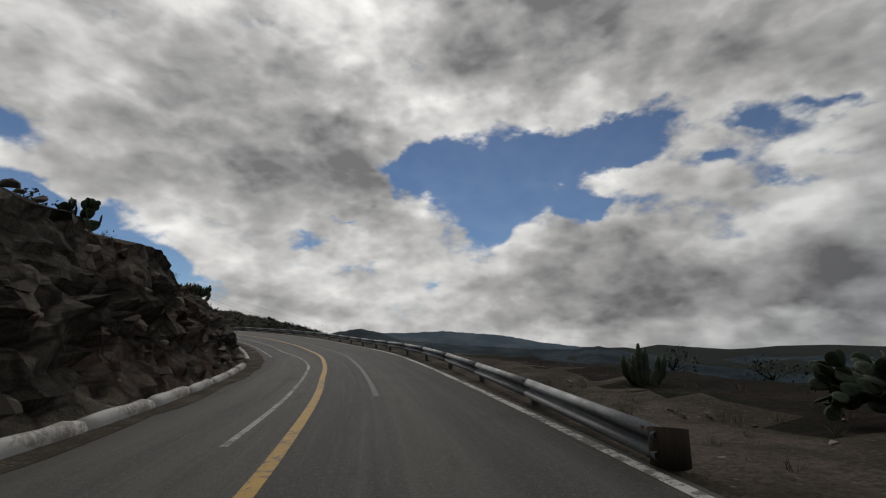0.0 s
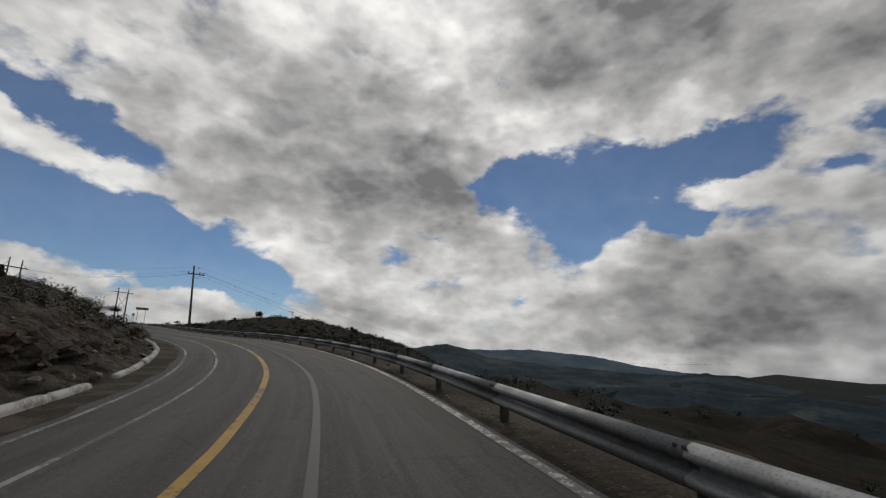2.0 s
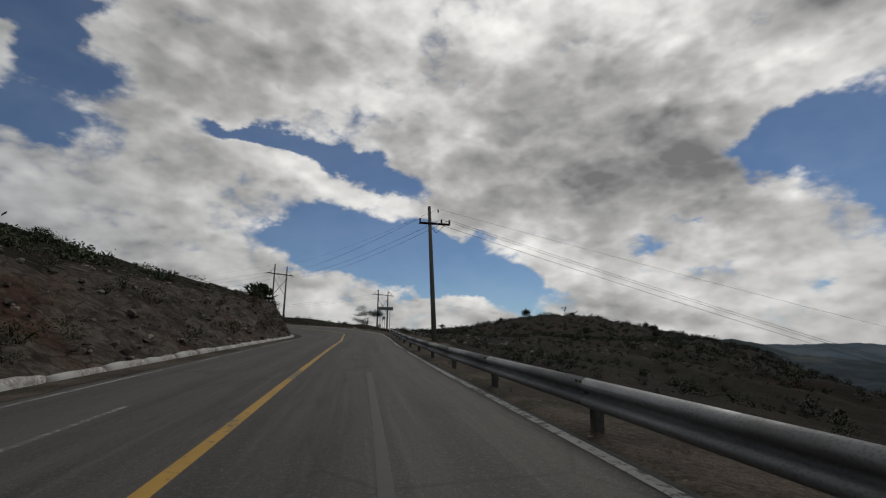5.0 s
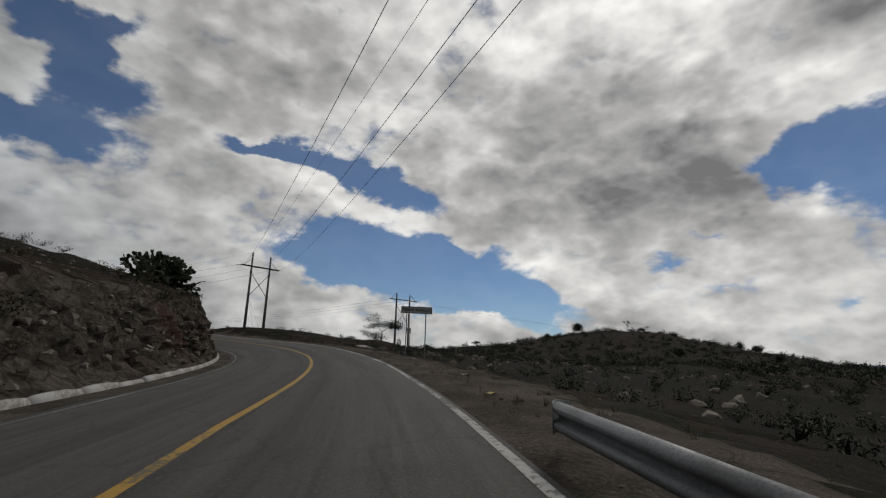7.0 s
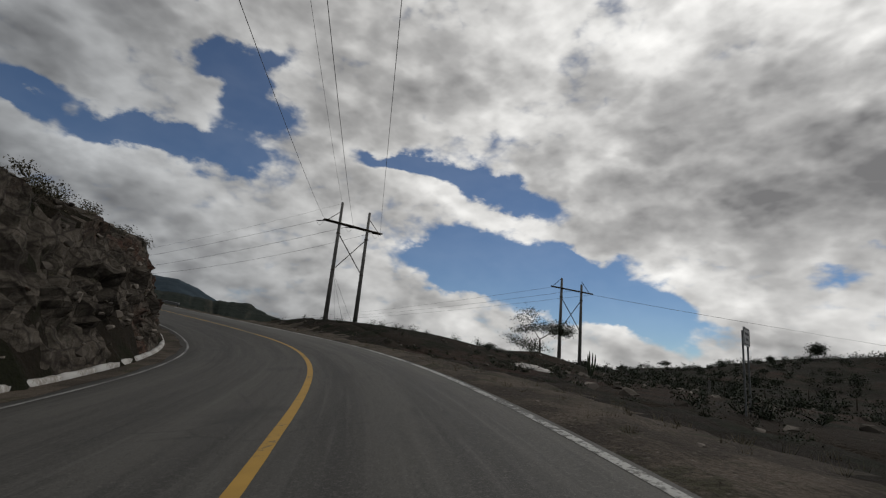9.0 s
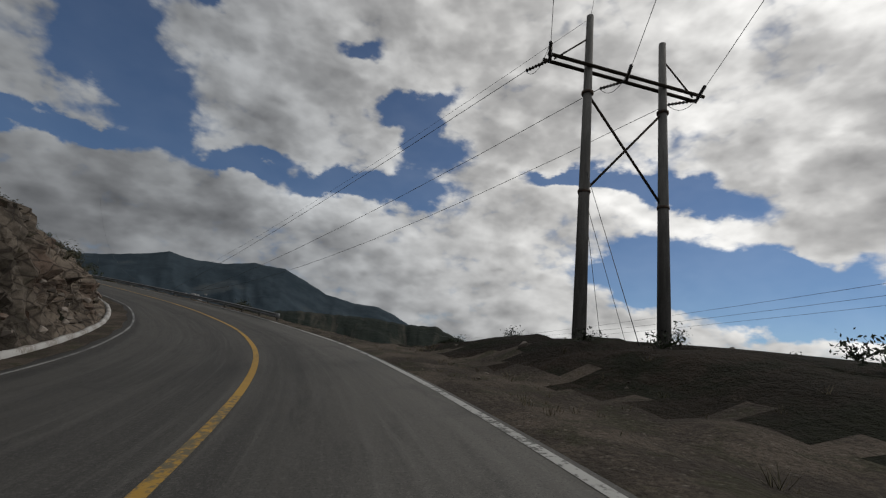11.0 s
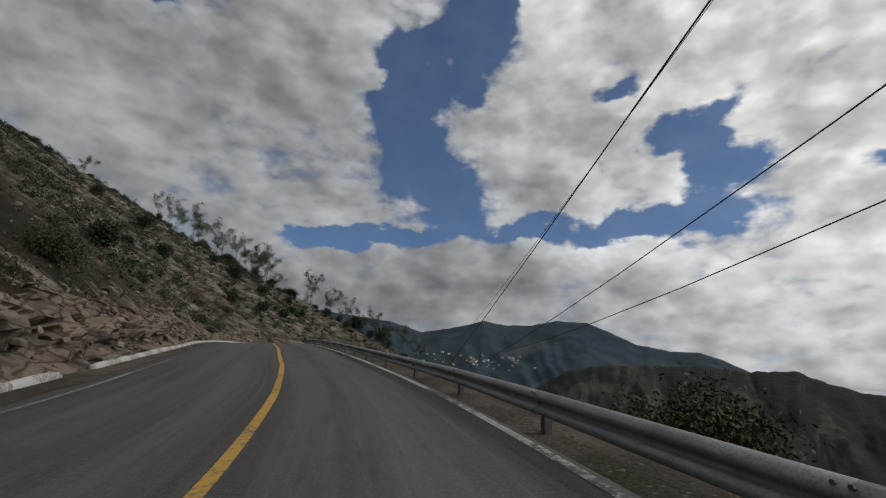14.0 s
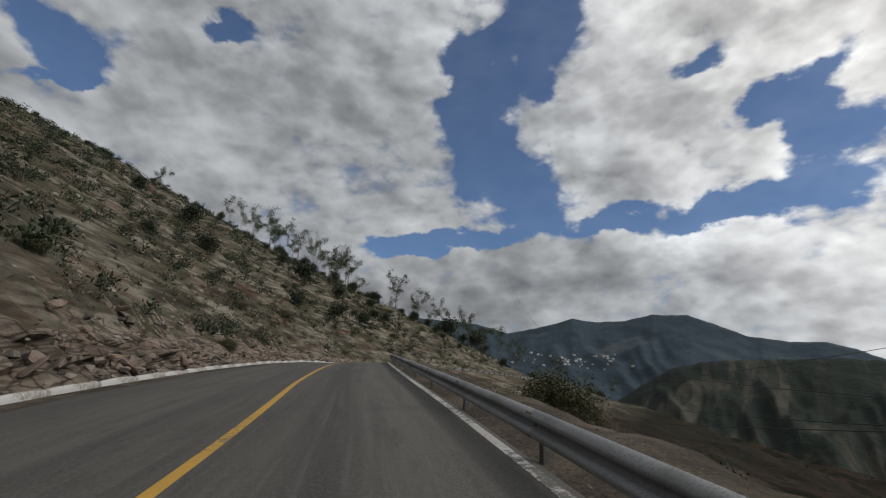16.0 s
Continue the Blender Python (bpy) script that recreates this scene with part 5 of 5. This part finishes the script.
def plant(kind, i, x, y, scale=1.0, rz=0.0, z=None, label=""):
    """Stand the i-th tree of a kind on the ground."""
    p = protos[kind][i % len(protos[kind])]
    at = on_ground(x, y, -0.05) if z is None else (x, y, z)
    m = pose(*at, 0, 0, rz)
    if p in used:
        ob = copy_thing(p, m)
    else:
        ob = p
        used.add(p)
        ob.matrix_basis = m
    ob.scale = (scale, scale, scale)
    if label:
        ob["label"] = label
    return ob


# trees whose places show clearly
plant("acacia", 0, -143.0, 162.6, 2.1, 30)
plant("acacia", 1, -150.5, 161.0, 1.0, 200)
plant("acacia", 1, -98.2, 81.9, 1.15, 80, None, "spreading dark tree on the brow of the slope")
plant("bare", 1, -64.5, 69.5, 1.9, 140, None, "open-branched hillside tree with few leaves")
plant("bare", 0, -117.1, 115.7, 0.55, 30, 9.7, "dead crooked branches on the brow of the cut")
plant("thorn", 0, -165.0, 135.5, 0.6, 0)
plant("scrub", 0, -189.5, 117.2, 1.15, 20, None, "large dense olive-green bush behind the guard rail")
plant("scrub", 1, -214.1, 93.0, 0.9, 60, None, "large yellow-green thorn bush below the guard rail")
plant("scrub", 2, -231.0, 88.0, 1.0, 60)
plant("oak", 0, -143.5, 254.1, 1.0, 20)
plant("bare", 0, -112.0, 111.5, 1.0, 20)
plant("bare", 1, -116.2, 113.8, 0.6, 100)
for i, (x, y, k, sc) in enumerate(((-154, 282, "oak", 0.9), (-104, 285, "oak", 0.8), (-118, 246, "acacia", 1.0), (-128, 258, "gum", 0.5), (-96, 262, "oak", 0.6), (-90, 250, "oak", 0.7), (-170, 205, "oak", 0.6),
                                   (-155, 210, "acacia", 0.8), (-132, 195, "oak", 0.5), (-112, 190, "acacia", 0.6), (-100, 215, "oak", 0.6), (-82, 225, "oak", 0.6), (-148, 240, "oak", 0.5), (-165, 185, "acacia", 0.6), (-138, 270, "scrub", 1.0))):
    plant(k, i, x, y, sc, 47 * i)
# bushes among the rocks above the last straight
for i, (x, y, k, sc, name) in enumerate(((-189.8, 90.4, "scrub", 1.15, "dark olive thorn bush on the rocky slope"), (-201.1, 73.1, "oak", 0.75, ""), (-261.6, 18.9, "oak", 1.2, ""), (-259.2, 32.8, "oak", 0.9, ""),
                                         (-249.2, 34.3, "oak", 0.7, ""), (-268.7, 30.6, "oak", 0.8, ""), (-234.2, 32.0, "oak", 0.9, ""), (-236.9, 18.1, "oak", 1.0, ""), (-369.7, -1.8, "oak", 2.0, "round dark tree where the road bends away"),
                                         (-352.0, -6.0, "oak", 2.1, "round dark tree where the road bends away"), (-205.0, 73.4, "scrub", 0.5, ""), (-218.0, 67.6, "scrub", 0.5, ""), (-209.0, 58.4, "bare", 1.3, "leaning bare tree with a dark stump"),
                                         (-228.0, 52.0, "scrub", 0.6, ""), (-240.0, 44.0, "scrub", 0.7, ""), (-222.0, 40.0, "oak", 0.5, ""))):
    plant(k, i, x, y, sc, 71 * i, None, name)
# the wooded hillside beyond the last bend
for i, (x, y, z) in enumerate(((-391, -113, 82), (-419, -70, 59), (-330, -99, 77), (-272, -89, 78), (-402, -40, 43), (-274, 17, 24), (-406, -25, 35))):
    plant("gum" if i != 5 else "oak", i, x, y, 0.0072 * math.hypot(x + 195, y - 105), 63 * i)
rs = np.random.default_rng(8)
n = 0
while n < 135:
    t = rs.uniform(0, 1)
    x = -240 - 190 * t + rs.normal(0, 8)
    y = -75 + 62 * t + rs.normal(0, 30) * (0.6 + 0.5 * t)
    s_q, l_q, _ = to_road(np.array([x]), np.array([y]))
    if l_q[0] > -16 and s_q[0] < 440:
        continue
    high = math.degrees(math.atan2(-(x + 199), y - 99)) > 151
    k = "gum" if rs.random() < (0.0 if high else 0.5) else "oak"
    d = math.hypot(x + 195, y - 105)
    plant(k, int(rs.integers(0, 9)), x, y, (0.0080 if k == "gum" else 0.0042 if high else 0.0046) * d * rs.uniform(0.55, 1.3), rs.uniform(0, 360))
    n += 1
for i in range(60):
    x, y = rs.uniform(-330, -215), rs.uniform(-80, 40)
    s_q, l_q, _ = to_road(np.array([x]), np.array([y]))
    if l_q[0] < -14:
        plant("oak" if rs.random() < 0.5 else "scrub", int(rs.integers(0, 9)), x, y, rs.uniform(0.35, 0.8), rs.uniform(0, 360))


for kind in protos:
    for p in protos[kind]:
        if p not in used:
            for ob in list(p.children):
                bpy.data.objects.remove(ob)
            bpy.data.objects.remove(p)


def prickly_pear(x, y, z, size, seed, rz=0.0, tall=2.2, stems=3):
    rs = np.random.default_rng(seed)
    root = tagged(empty_at("prickly_pear", (x, y, z), rz), "dark green prickly pear cactus with stacked oval pads", "cactus", "prickly pears")
    bm = bmesh.new()
    bmesh.ops.create_uvsphere(bm, u_segments=10, v_segments=7, radius=1.0)
    for v in bm.verts:
        v.co = Vector((v.co.x * 0.36 * (1 + 0.25 * v.co.z), v.co.y * 0.085, v.co.z * 0.5 + 0.46))
    pad = bm_mesh("pad", bm, M_CACTUS, True)

    def add(m, level):
        ob = part("pad", pad, root)
        ob.matrix_local = m
        if level > 4:
            return
        for k in range(int(rs.integers(1, 4)) if level else 3):
            a = rs.uniform(-75, 75)
            nm = m @ Matrix.Translation((math.sin(radians(a)) * 0.30, 0, 0.48 + math.cos(radians(a)) * 0.42)) @ pose(0, 0, 0, rs.uniform(-25, 25), a * 0.6, rs.uniform(-70, 70)) @ Matrix.Diagonal((0.9, 0.9, 0.9, 1))
            if (m.translation.z + 0.3) < size * tall and rs.random() < 0.85:
                add(nm, level + 1)

    for k in range(stems):
        add(pose(rs.uniform(-0.5, 0.5) * size, rs.uniform(-0.4, 0.4) * size, -0.1, rs.uniform(-12, 12), rs.uniform(-25, 25), rs.uniform(0, 180)) @ Matrix.Diagonal((size, size, size, 1)), 0)
    return root


def organ_cactus(x, y, z, height, arms, seed, wide=1.0):
    rs = np.random.default_rng(seed)
    root = tagged(empty_at("organ_cactus", (x, y, z)), "dark candelabra cactus with many upright ribbed arms", "cactus", "candelabra cacti")
    for k in range(arms):
        a = rs.uniform(0, 2 * math.pi)
        r = wide * math.sqrt(rs.uniform(0.02, 1))
        h = height * rs.uniform(0.65, 1.0) * (1 - 0.25 * r / wide)
        d = Vector((math.cos(a), math.sin(a), 0))
        path = [d * 0.08, d * r * 0.55 + Vector((0, 0, h * 0.28)), d * r * 0.9 + Vector((0, 0, h * 0.5)), d * r + Vector((0, 0, h * 0.8)), d * r * 1.03 + Vector((0, 0, h))]
        vs, fs = tube_arrays(path, [0.05, 0.06, 0.065, 0.06, 0.025], 10)
        vs = [v + (v - path[i // 10]) * (0.18 if i % 2 else -0.12) for i, v in enumerate(vs)]
        part("arm", mesh_from("arm", vs, fs, M_CACTUS), root)
    return root


p = left_surface(np.array([27.5]), np.array([2.9]))[0]
organ_cactus(p[0], p[1], p[2] - 0.1, 1.0, 26, 1, 1.0)
p = left_surface(np.array([30.5]), np.array([3.0]))[0]
organ_cactus(p[0], p[1], p[2] - 0.1, 0.9, 20, 2, 1.0)
p = left_surface(np.array([16.0]), np.array([4.2]))[0]
prickly_pear(p[0], p[1], p[2], 0.45, 3)
p = left_surface(np.array([45.0]), np.array([3.2]))[0]
prickly_pear(p[0], p[1], p[2], 0.4, 5)
for x, y, k in ((-103.6, 107.6, 1), (-105.4, 109.0, 2), (-106.6, 110.2, 3)):
    prickly_pear(*on_ground(x, y), 0.68, 60 + k, 40 * k, 4.6, 4)
for s_q, e_q in ((120, 8), (123, 8.4), (104, 9.5), (101, 9)):
    p = left_surface(np.array([s_q]), np.array([e_q]))[0]
    organ_cactus(p[0], p[1], p[2] - 0.1, 1.3, 7, int(s_q), 0.5)
organ_cactus(*on_ground(4.7, 11.4, -0.1), 1.25, 14, 7, 0.55)
prickly_pear(*on_ground(5.9, 5.9), 0.42, 9, 20)
prickly_pear(*on_ground(6.9, 6.6), 0.5, 12, 60)
organ_cactus(*on_ground(-126.6, 152.9, -0.1), 2.6, 6, 21, 0.5)
for s_q, e_q, k in ((286, 7.5, 0.4), (289, 8.5, 0.35), (281, 10, 0.4), (291, 6.5, 0.42), (296, 9.0, 0.4)):
    p = left_surface(np.array([s_q]), np.array([e_q]))[0]
    prickly_pear(p[0], p[1], p[2], k, int(s_q) + 1, 40)

# ---- fence, marker stones, pale heap ----
FENCE = [Vector((-141.5, 171.5, 0)).lerp(Vector((-88, 192, 0)), i / 15) for i in range(16)]
fence = tagged(empty_at("fence", on_ground(FENCE[0].x, FENCE[0].y)), "low wire fence on crooked timber posts", "fence")
rnd = random.Random(3)
tops = []
for v in FENCE:
    g = Vector(on_ground(v.x, v.y, -0.2)) - fence.matrix_world.translation
    h = rnd.uniform(1.3, 1.6)
    q = g + Vector((rnd.uniform(-0.1, 0.1), rnd.uniform(-0.1, 0.1), h))
    part("post", tube_mesh("post", [g, (g + q) / 2, q], [0.07, 0.06, 0.055], M_TIMBER, 6), fence)
    tops.append((g, q))
for f in (0.4, 0.65, 0.9):
    part("strand", tube_mesh("strand", [a.lerp(b, f) for a, b in tops], [0.006] * len(tops), M_WIRE, 4), fence, "rusty fence wire")
for x, y, h in ((-120.8, 161.3, 1.3), (-138.1, 170.0, 1.5)):
    m = tagged(new("marker_post", box_mesh("marker_post", (0.22, 0.22, h), M_POLE, (0, 0, h / 2 - 0.1), 0.03)), "square pale concrete marker post", "marker post")
    m.matrix_world = pose(*on_ground(x, y), 2, 1, 30)

rs = np.random.default_rng(2)
uu, vv = np.meshgrid(np.linspace(-1, 1, 26), np.linspace(-1, 1, 12), indexing="ij")
lim = 1 + 0.25 * fbm2(uu * 3, vv * 3, 2.0, 3)
hx = -125 + uu * 2.9 * 0.95 - vv * 0.55
hy = 144.3 - uu * 0.4 + vv * 0.85 * lim
hz = ground_z(hx, hy) + 0.30 * np.clip(1 - (uu ** 2 + vv ** 2), -0.2, 1) + 0.05 * fbm2(hx, hy, 0.9, 3)
a = Shade("pale_gravel", 1.0)
M_PALE = a.done(a.mix(a.step(a.noise(5, 5), 0.35, 0.65), (0.42, 0.39, 0.36), (0.62, 0.60, 0.57)), a.noise(14, 4), 0.6, 0.05)
tagged(new("gravel_heap", sheet("gravel_heap", np.stack([hx, hy, hz], -1), M_PALE)), "long low heap of whitish gravel on bare earth", "gravel heap")


# ---- rocks ----
def rock_mesh(seed, flat_k=1.0):
    rs = np.random.default_rng(seed)
    bm = bmesh.new()
    for q in rs.normal(0, 1, (15, 3)):
        q = q / np.linalg.norm(q) * rs.uniform(0.75, 1.0)
        bm.verts.new((q[0], q[1] * 0.8, q[2] * 0.62 * flat_k))
    bmesh.ops.convex_hull(bm, input=bm.verts[:])
    loose = [v for v in bm.verts if not v.link_faces]
    bmesh.ops.delete(bm, geom=loose, context="VERTS")
    return bm_mesh("boulder", bm, M_STONE)


ROCKS = [rock_mesh(k) for k in range(9)] + [rock_mesh(40 + k, 0.4) for k in range(4)]
rs = np.random.default_rng(31)
for i in range(110):
    if i < 70:
        s_q, e_q = rs.uniform(266, 298), abs(rs.normal(0, 1.7)) + 0.45
    else:
        s_q, e_q = rs.choice([rs.uniform(4, 46), rs.uniform(150, 215), rs.uniform(222, 262)]), rs.uniform(0.4, 1.3)
    p = left_surface(np.array([s_q]), np.array([e_q]))[0]
    k = rs.uniform(0.12, 0.42) if i < 70 else rs.uniform(0.08, 0.24)
    ob = tagged(new("boulder", ROCKS[int(rs.integers(0, len(ROCKS)))]), "angular broken pinkish-grey rock fallen below the cut", "boulder", "fallen rocks below the cut")
    ob.matrix_world = pose(p[0], p[1], p[2] + 0.15 * k, rs.uniform(-40, 40), rs.uniform(-40, 40), rs.uniform(0, 360)) @ Matrix.Diagonal((k * 1.25, k, k, 1))
ob = tagged(new("boulder", ROCKS[10]), "large pale flat slab of rock lying beside the kerb", "boulder", "fallen rocks below the cut")
p = left_surface(np.array([283.6]), np.array([0.6]))[0]
ob.matrix_world = pose(p[0], p[1], p[2] + 0.2, 30, 35, 40) @ Matrix.Diagonal((0.6, 0.5, 0.42, 1))


def scatter(name, protos_vf, places, scales, mat, label, category, rs, flat=True, squash=None):
    """Many small pieces in one mesh."""
    vs, fs, start = [], [], 0
    for i, (p, k) in enumerate(zip(places, scales)):
        v, f = protos_vf[int(rs.integers(0, len(protos_vf)))]
        a = rs.uniform(0, 2 * math.pi)
        c, s = math.cos(a), math.sin(a)
        w = v * k
        vs.append(np.stack([w[:, 0] * c - w[:, 1] * s, w[:, 0] * s + w[:, 1] * c, w[:, 2]], -1) + p)
        fs.extend((f + start).tolist())
        start += len(v)
    me = mesh_from(name, np.concatenate(vs), fs, mat, flat)
    return tagged(new(name, me), label, category, kind="stuff")


def shrub_vf(seed, count=46, size=0.13):
    """A low bush: stems from one root, leaf blades heaped round their tips."""
    rs = np.random.default_rng(seed)
    tips = np.stack([rs.normal(0, 0.30, 9), rs.normal(0, 0.30, 9), np.abs(rs.normal(0.34, 0.16, 9))], -1)
    v, q = leaves(tips, 0.30, count // 9, size, rs, 0.9)
    v[:, 2] = np.abs(v[:, 2])
    mid = tips * 0.5 + rs.normal(0, 0.05, tips.shape)
    side = np.array([0.012, 0.008, 0.0])
    stem = np.stack([tips * 0.0 - side, tips * 0.0 + side, mid + side, tips], 1).reshape(-1, 3)
    return np.concatenate([v, stem]), np.concatenate([q, np.arange(36).reshape(-1, 4) + len(v)])


SHRUBS = [shrub_vf(k, 171, 0.058) for k in range(8)]
FAR_SHRUBS = [shrub_vf(50 + k, 81, 0.105) for k in range(6)]
TUFTS = []
for k in range(5):
    r = np.random.default_rng(70 + k)
    n = 22
    ang, out = r.uniform(0, 6.28, n), r.uniform(0.2, 1.0, n)
    root_p = np.stack([0.14 * r.normal(0, 1, n), 0.14 * r.normal(0, 1, n), np.zeros(n)], -1)
    tip = root_p + np.stack([np.cos(ang) * out, np.sin(ang) * out, r.uniform(0.5, 1.0, n)], -1)
    w = np.stack([-np.sin(ang), np.cos(ang), np.zeros(n)], -1) * 0.018
    TUFTS.append((np.stack([root_p - w, root_p + w, tip], 1).reshape(-1, 3), np.arange(3 * n).reshape(-1, 3)))
ROCK_VF = []
for me in ROCKS[:9]:
    v = np.array([q.co for q in me.vertices])
    ROCK_VF.append((v, np.array([tuple(f.vertices) for f in me.polygons if len(f.vertices) == 3])))


def verge_places(s, l, dz):
    """World points on the valley-side verge."""
    p = at_road(s, l)
    t = smooth(4.6, 9.0, l)
    p[:, 2] = (1 - t) * (p[:, 2] - 0.08 * smooth(3.95, 4.4, l)) + t * (ground_z(p[:, 0], p[:, 1]) + 0.12) + dz
    return p


def left_places(n, rs, s0, s1, e0, e1, dz=0.0):
    s = rs.uniform(s0, s1, n)
    e = rs.uniform(0, 1, n) ** 1.3 * (e1 - e0) + e0
    p = left_surface(s, e)
    p[:, 2] += dz
    return p


def land_places(n, rs, x0, x1, y0, y1, lmin=7.5, lmax=999, side=1):
    x, y = rs.uniform(x0, x1, n), rs.uniform(y0, y1, n)
    s, l, _ = to_road(x, y)
    ok = (l * side > lmin) & (l * side < lmax) & ((np.hypot((x + 156) / 24, (y - 140) / 11) > 1) | (rs.uniform(0, 1, n) < 0.3))
    return np.stack([x, y, ground_z(x, y)], -1)[ok]


rs = np.random.default_rng(77)
P_ = np.concatenate([left_places(360, rs, 0, 250, 2.5, 22, 0.05), left_places(900, rs, 235, 345, 2.5, 50, 0.05), left_places(90, rs, 50, 140, 0.6, 5, 0.05), left_places(70, rs, 150, 235, 1.8, 6, 0.05)])
scatter("brush", SHRUBS, P_, rs.uniform(0.3, 1.0, len(P_)), M_LEAF_DRY, "low dry thorn brush on the slopes", "brush", rs)
P_ = np.concatenate([land_places(1500, rs, -470, -190, -180, 60, 16, 400, -1), land_places(500, rs, -120, -40, -20, 90, 18, 120, -1)])
scatter("brush", FAR_SHRUBS, P_, rs.uniform(0.6, 2.2, len(P_)), M_LEAF, "green-grey brush covering the hillside", "brush", rs)
P_ = np.concatenate([land_places(1900, rs, -310, -195, -70, 95, 9, 150, -1), land_places(1600, rs, -470, -200, -170, 60, 16, 400, -1), land_places(700, rs, -450, -260, -200, -40, 60, 400, -1)])
scatter("brush", FAR_SHRUBS, P_, np.concatenate([rs.uniform(0.5, 1.6, len(P_) - 300), rs.uniform(1.5, 3.2, 300)]), M_LEAF_DARK, "dark evergreen brush on the mountainside", "brush", rs)
P_ = np.concatenate([land_places(3000, rs, -190, -20, 150, 330, 40, 300), land_places(900, rs, -60, 160, -40, 260, 30, 190), land_places(700, rs, -420, -160, 60, 260, 55, 190)])
scatter("brush", FAR_SHRUBS, P_, rs.uniform(0.5, 1.7, len(P_)), M_LEAF_DARK, "dark thorn brush over the valley side", "brush", rs)
P_ = np.concatenate([land_places(2000, rs, -175, -40, 95, 200, 9.0, 52), land_places(420, rs, -60, 30, -20, 100, 7.5, 32), land_places(330, rs, -300, -160, 60, 160, 7.5, 32)])
scatter("brush", SHRUBS, P_, rs.uniform(0.3, 1.05, len(P_)), M_LEAF_DARK, "dark thorn brush beside the road", "brush", rs)
s_q = rs.uniform(0, 330, 2600)
P_ = verge_places(s_q, 4.15 + rs.uniform(0, 1, 2600) ** 1.5 * 4.5, -0.06)
Q_ = np.concatenate([left_places(1600, rs, 40, 335, 0.5, 12, -0.03), left_places(1800, rs, 235, 340, 1.5, 45, 0.0)])
scatter("grass", TUFTS, np.concatenate([P_, Q_]), rs.uniform(0.08, 0.30, 6000), M_GRASS, "tufts of dry grass and weeds along the verge", "grass", rs)
s_q = rs.uniform(0, 330, 1600)
P_ = verge_places(s_q, 3.8 + rs.uniform(0, 1, 1600) ** 2 * 3.5, -0.02)
Q_ = left_places(2600, rs, 2, 340, 0.25, 12, -0.02)
R_ = np.concatenate([land_places(900, rs, -170, -60, 112, 175, 7, 60), land_places(4500, rs, -300, -165, -40, 105, 7, 75, -1)])
sizes = np.concatenate([rs.uniform(0.02, 0.09, 1600), rs.uniform(0.04, 0.28, 2600) ** 1.0, rs.uniform(0.06, 1.0, len(R_)) ** 2 * 0.55 + 0.05])
a = Shade("loose_stone", 0.95)
c = a.mix(a.island(), (0.07, 0.06, 0.05), (0.24, 0.21, 0.18))
M_LOOSE = a.done(c, a.noise(20, 4), 0.5, 0.02)
scatter("stones", ROCK_VF, np.concatenate([P_, Q_, R_]), sizes, M_LOOSE, "loose pale stones strewn over verge and slope", "stones", rs)

# scraps lying by the road
for s_q, l_q, col, label in ((131.5, 4.6, (0.45, 0.36, 0.12), "crumpled yellow paper scrap on the verge"), (124.5, 5.2, (0.6, 0.6, 0.58), "flattened white plastic scrap on the verge"), (2.0, 6.4, (0.55, 0.55, 0.53), "flattened white plastic scrap on the verge"),
                             (137, 5.4, (0.5, 0.5, 0.5), "flattened white plastic scrap on the verge"), (149, 6.0, (0.55, 0.55, 0.55), "crumpled white paper scrap on the verge")):
    a = Shade("litter", 0.7)
    m = a.done(a.mix(a.noise(8), col, tuple(0.7 * v for v in col)))
    g = np.linspace(-1, 1, 5)
    ux, uy = np.meshgrid(g, g, indexing="ij")
    uz = 0.035 + 0.03 * fbm2(ux + s_q, uy, 1.3, 2)
    ob = tagged(new("litter", sheet("litter", np.stack([ux * 0.14, uy * 0.09, uz], -1), m)), label, "litter", "scraps along the verge")
    p = at_road(s_q, l_q, -0.08)
    ob.matrix_world = pose(p[0], p[1], p[2], 0, 0, s_q * 7)

# ---- far village ----
a = Shade("limewash", 0.9)
M_LIME = a.done(a.mix(a.each(), (0.35, 0.34, 0.33), (0.62, 0.61, 0.60)))
a = Shade("roof_sheet", 0.8)
M_ROOF = a.done(a.mix(a.each(), (0.16, 0.12, 0.10), (0.36, 0.35, 0.34)))
bm = bmesh.new()
bmesh.ops.create_cube(bm, size=1.0, matrix=Matrix.Translation((0, 0, 1.5)) @ Matrix.Diagonal((13, 9, 7, 1)))
HOUSE_WALL = bm_mesh("wall", bm, M_LIME)
HOUSE_ROOF = mesh_from("roof", [(-7, -5, 5), (7, -5, 5), (7, 5, 5), (-7, 5, 5), (-7, 0, 7), (7, 0, 7)], [(0, 1, 5, 4), (2, 3, 4, 5), (0, 4, 3), (1, 2, 5), (0, 3, 2, 1)], M_ROOF, True)
rs = np.random.default_rng(5)
for i in range(46):
    az, el = rs.normal(110.5, 4.2), rs.uniform(2.9, 4.3)
    j = int(round((az - VILLAGE_AZ0) / 0.2))
    col = VILLAGE[j]
    e_col = np.degrees(np.arctan2(col[:, 2] - WEST[2], np.hypot(col[:, 0] - WEST[0], col[:, 1] - WEST[1])))
    k = int(np.argmin(np.abs(e_col[:44] - el)))
    h = tagged(empty_at("house", tuple(col[k]), rs.uniform(0, 90)), "small whitewashed house in the far village", "house", "houses of the far village")
    sc = rs.uniform(0.7, 1.4)
    h.scale = (sc, sc, sc)
    part("wall", HOUSE_WALL, h)
    part("roof", HOUSE_ROOF, h)
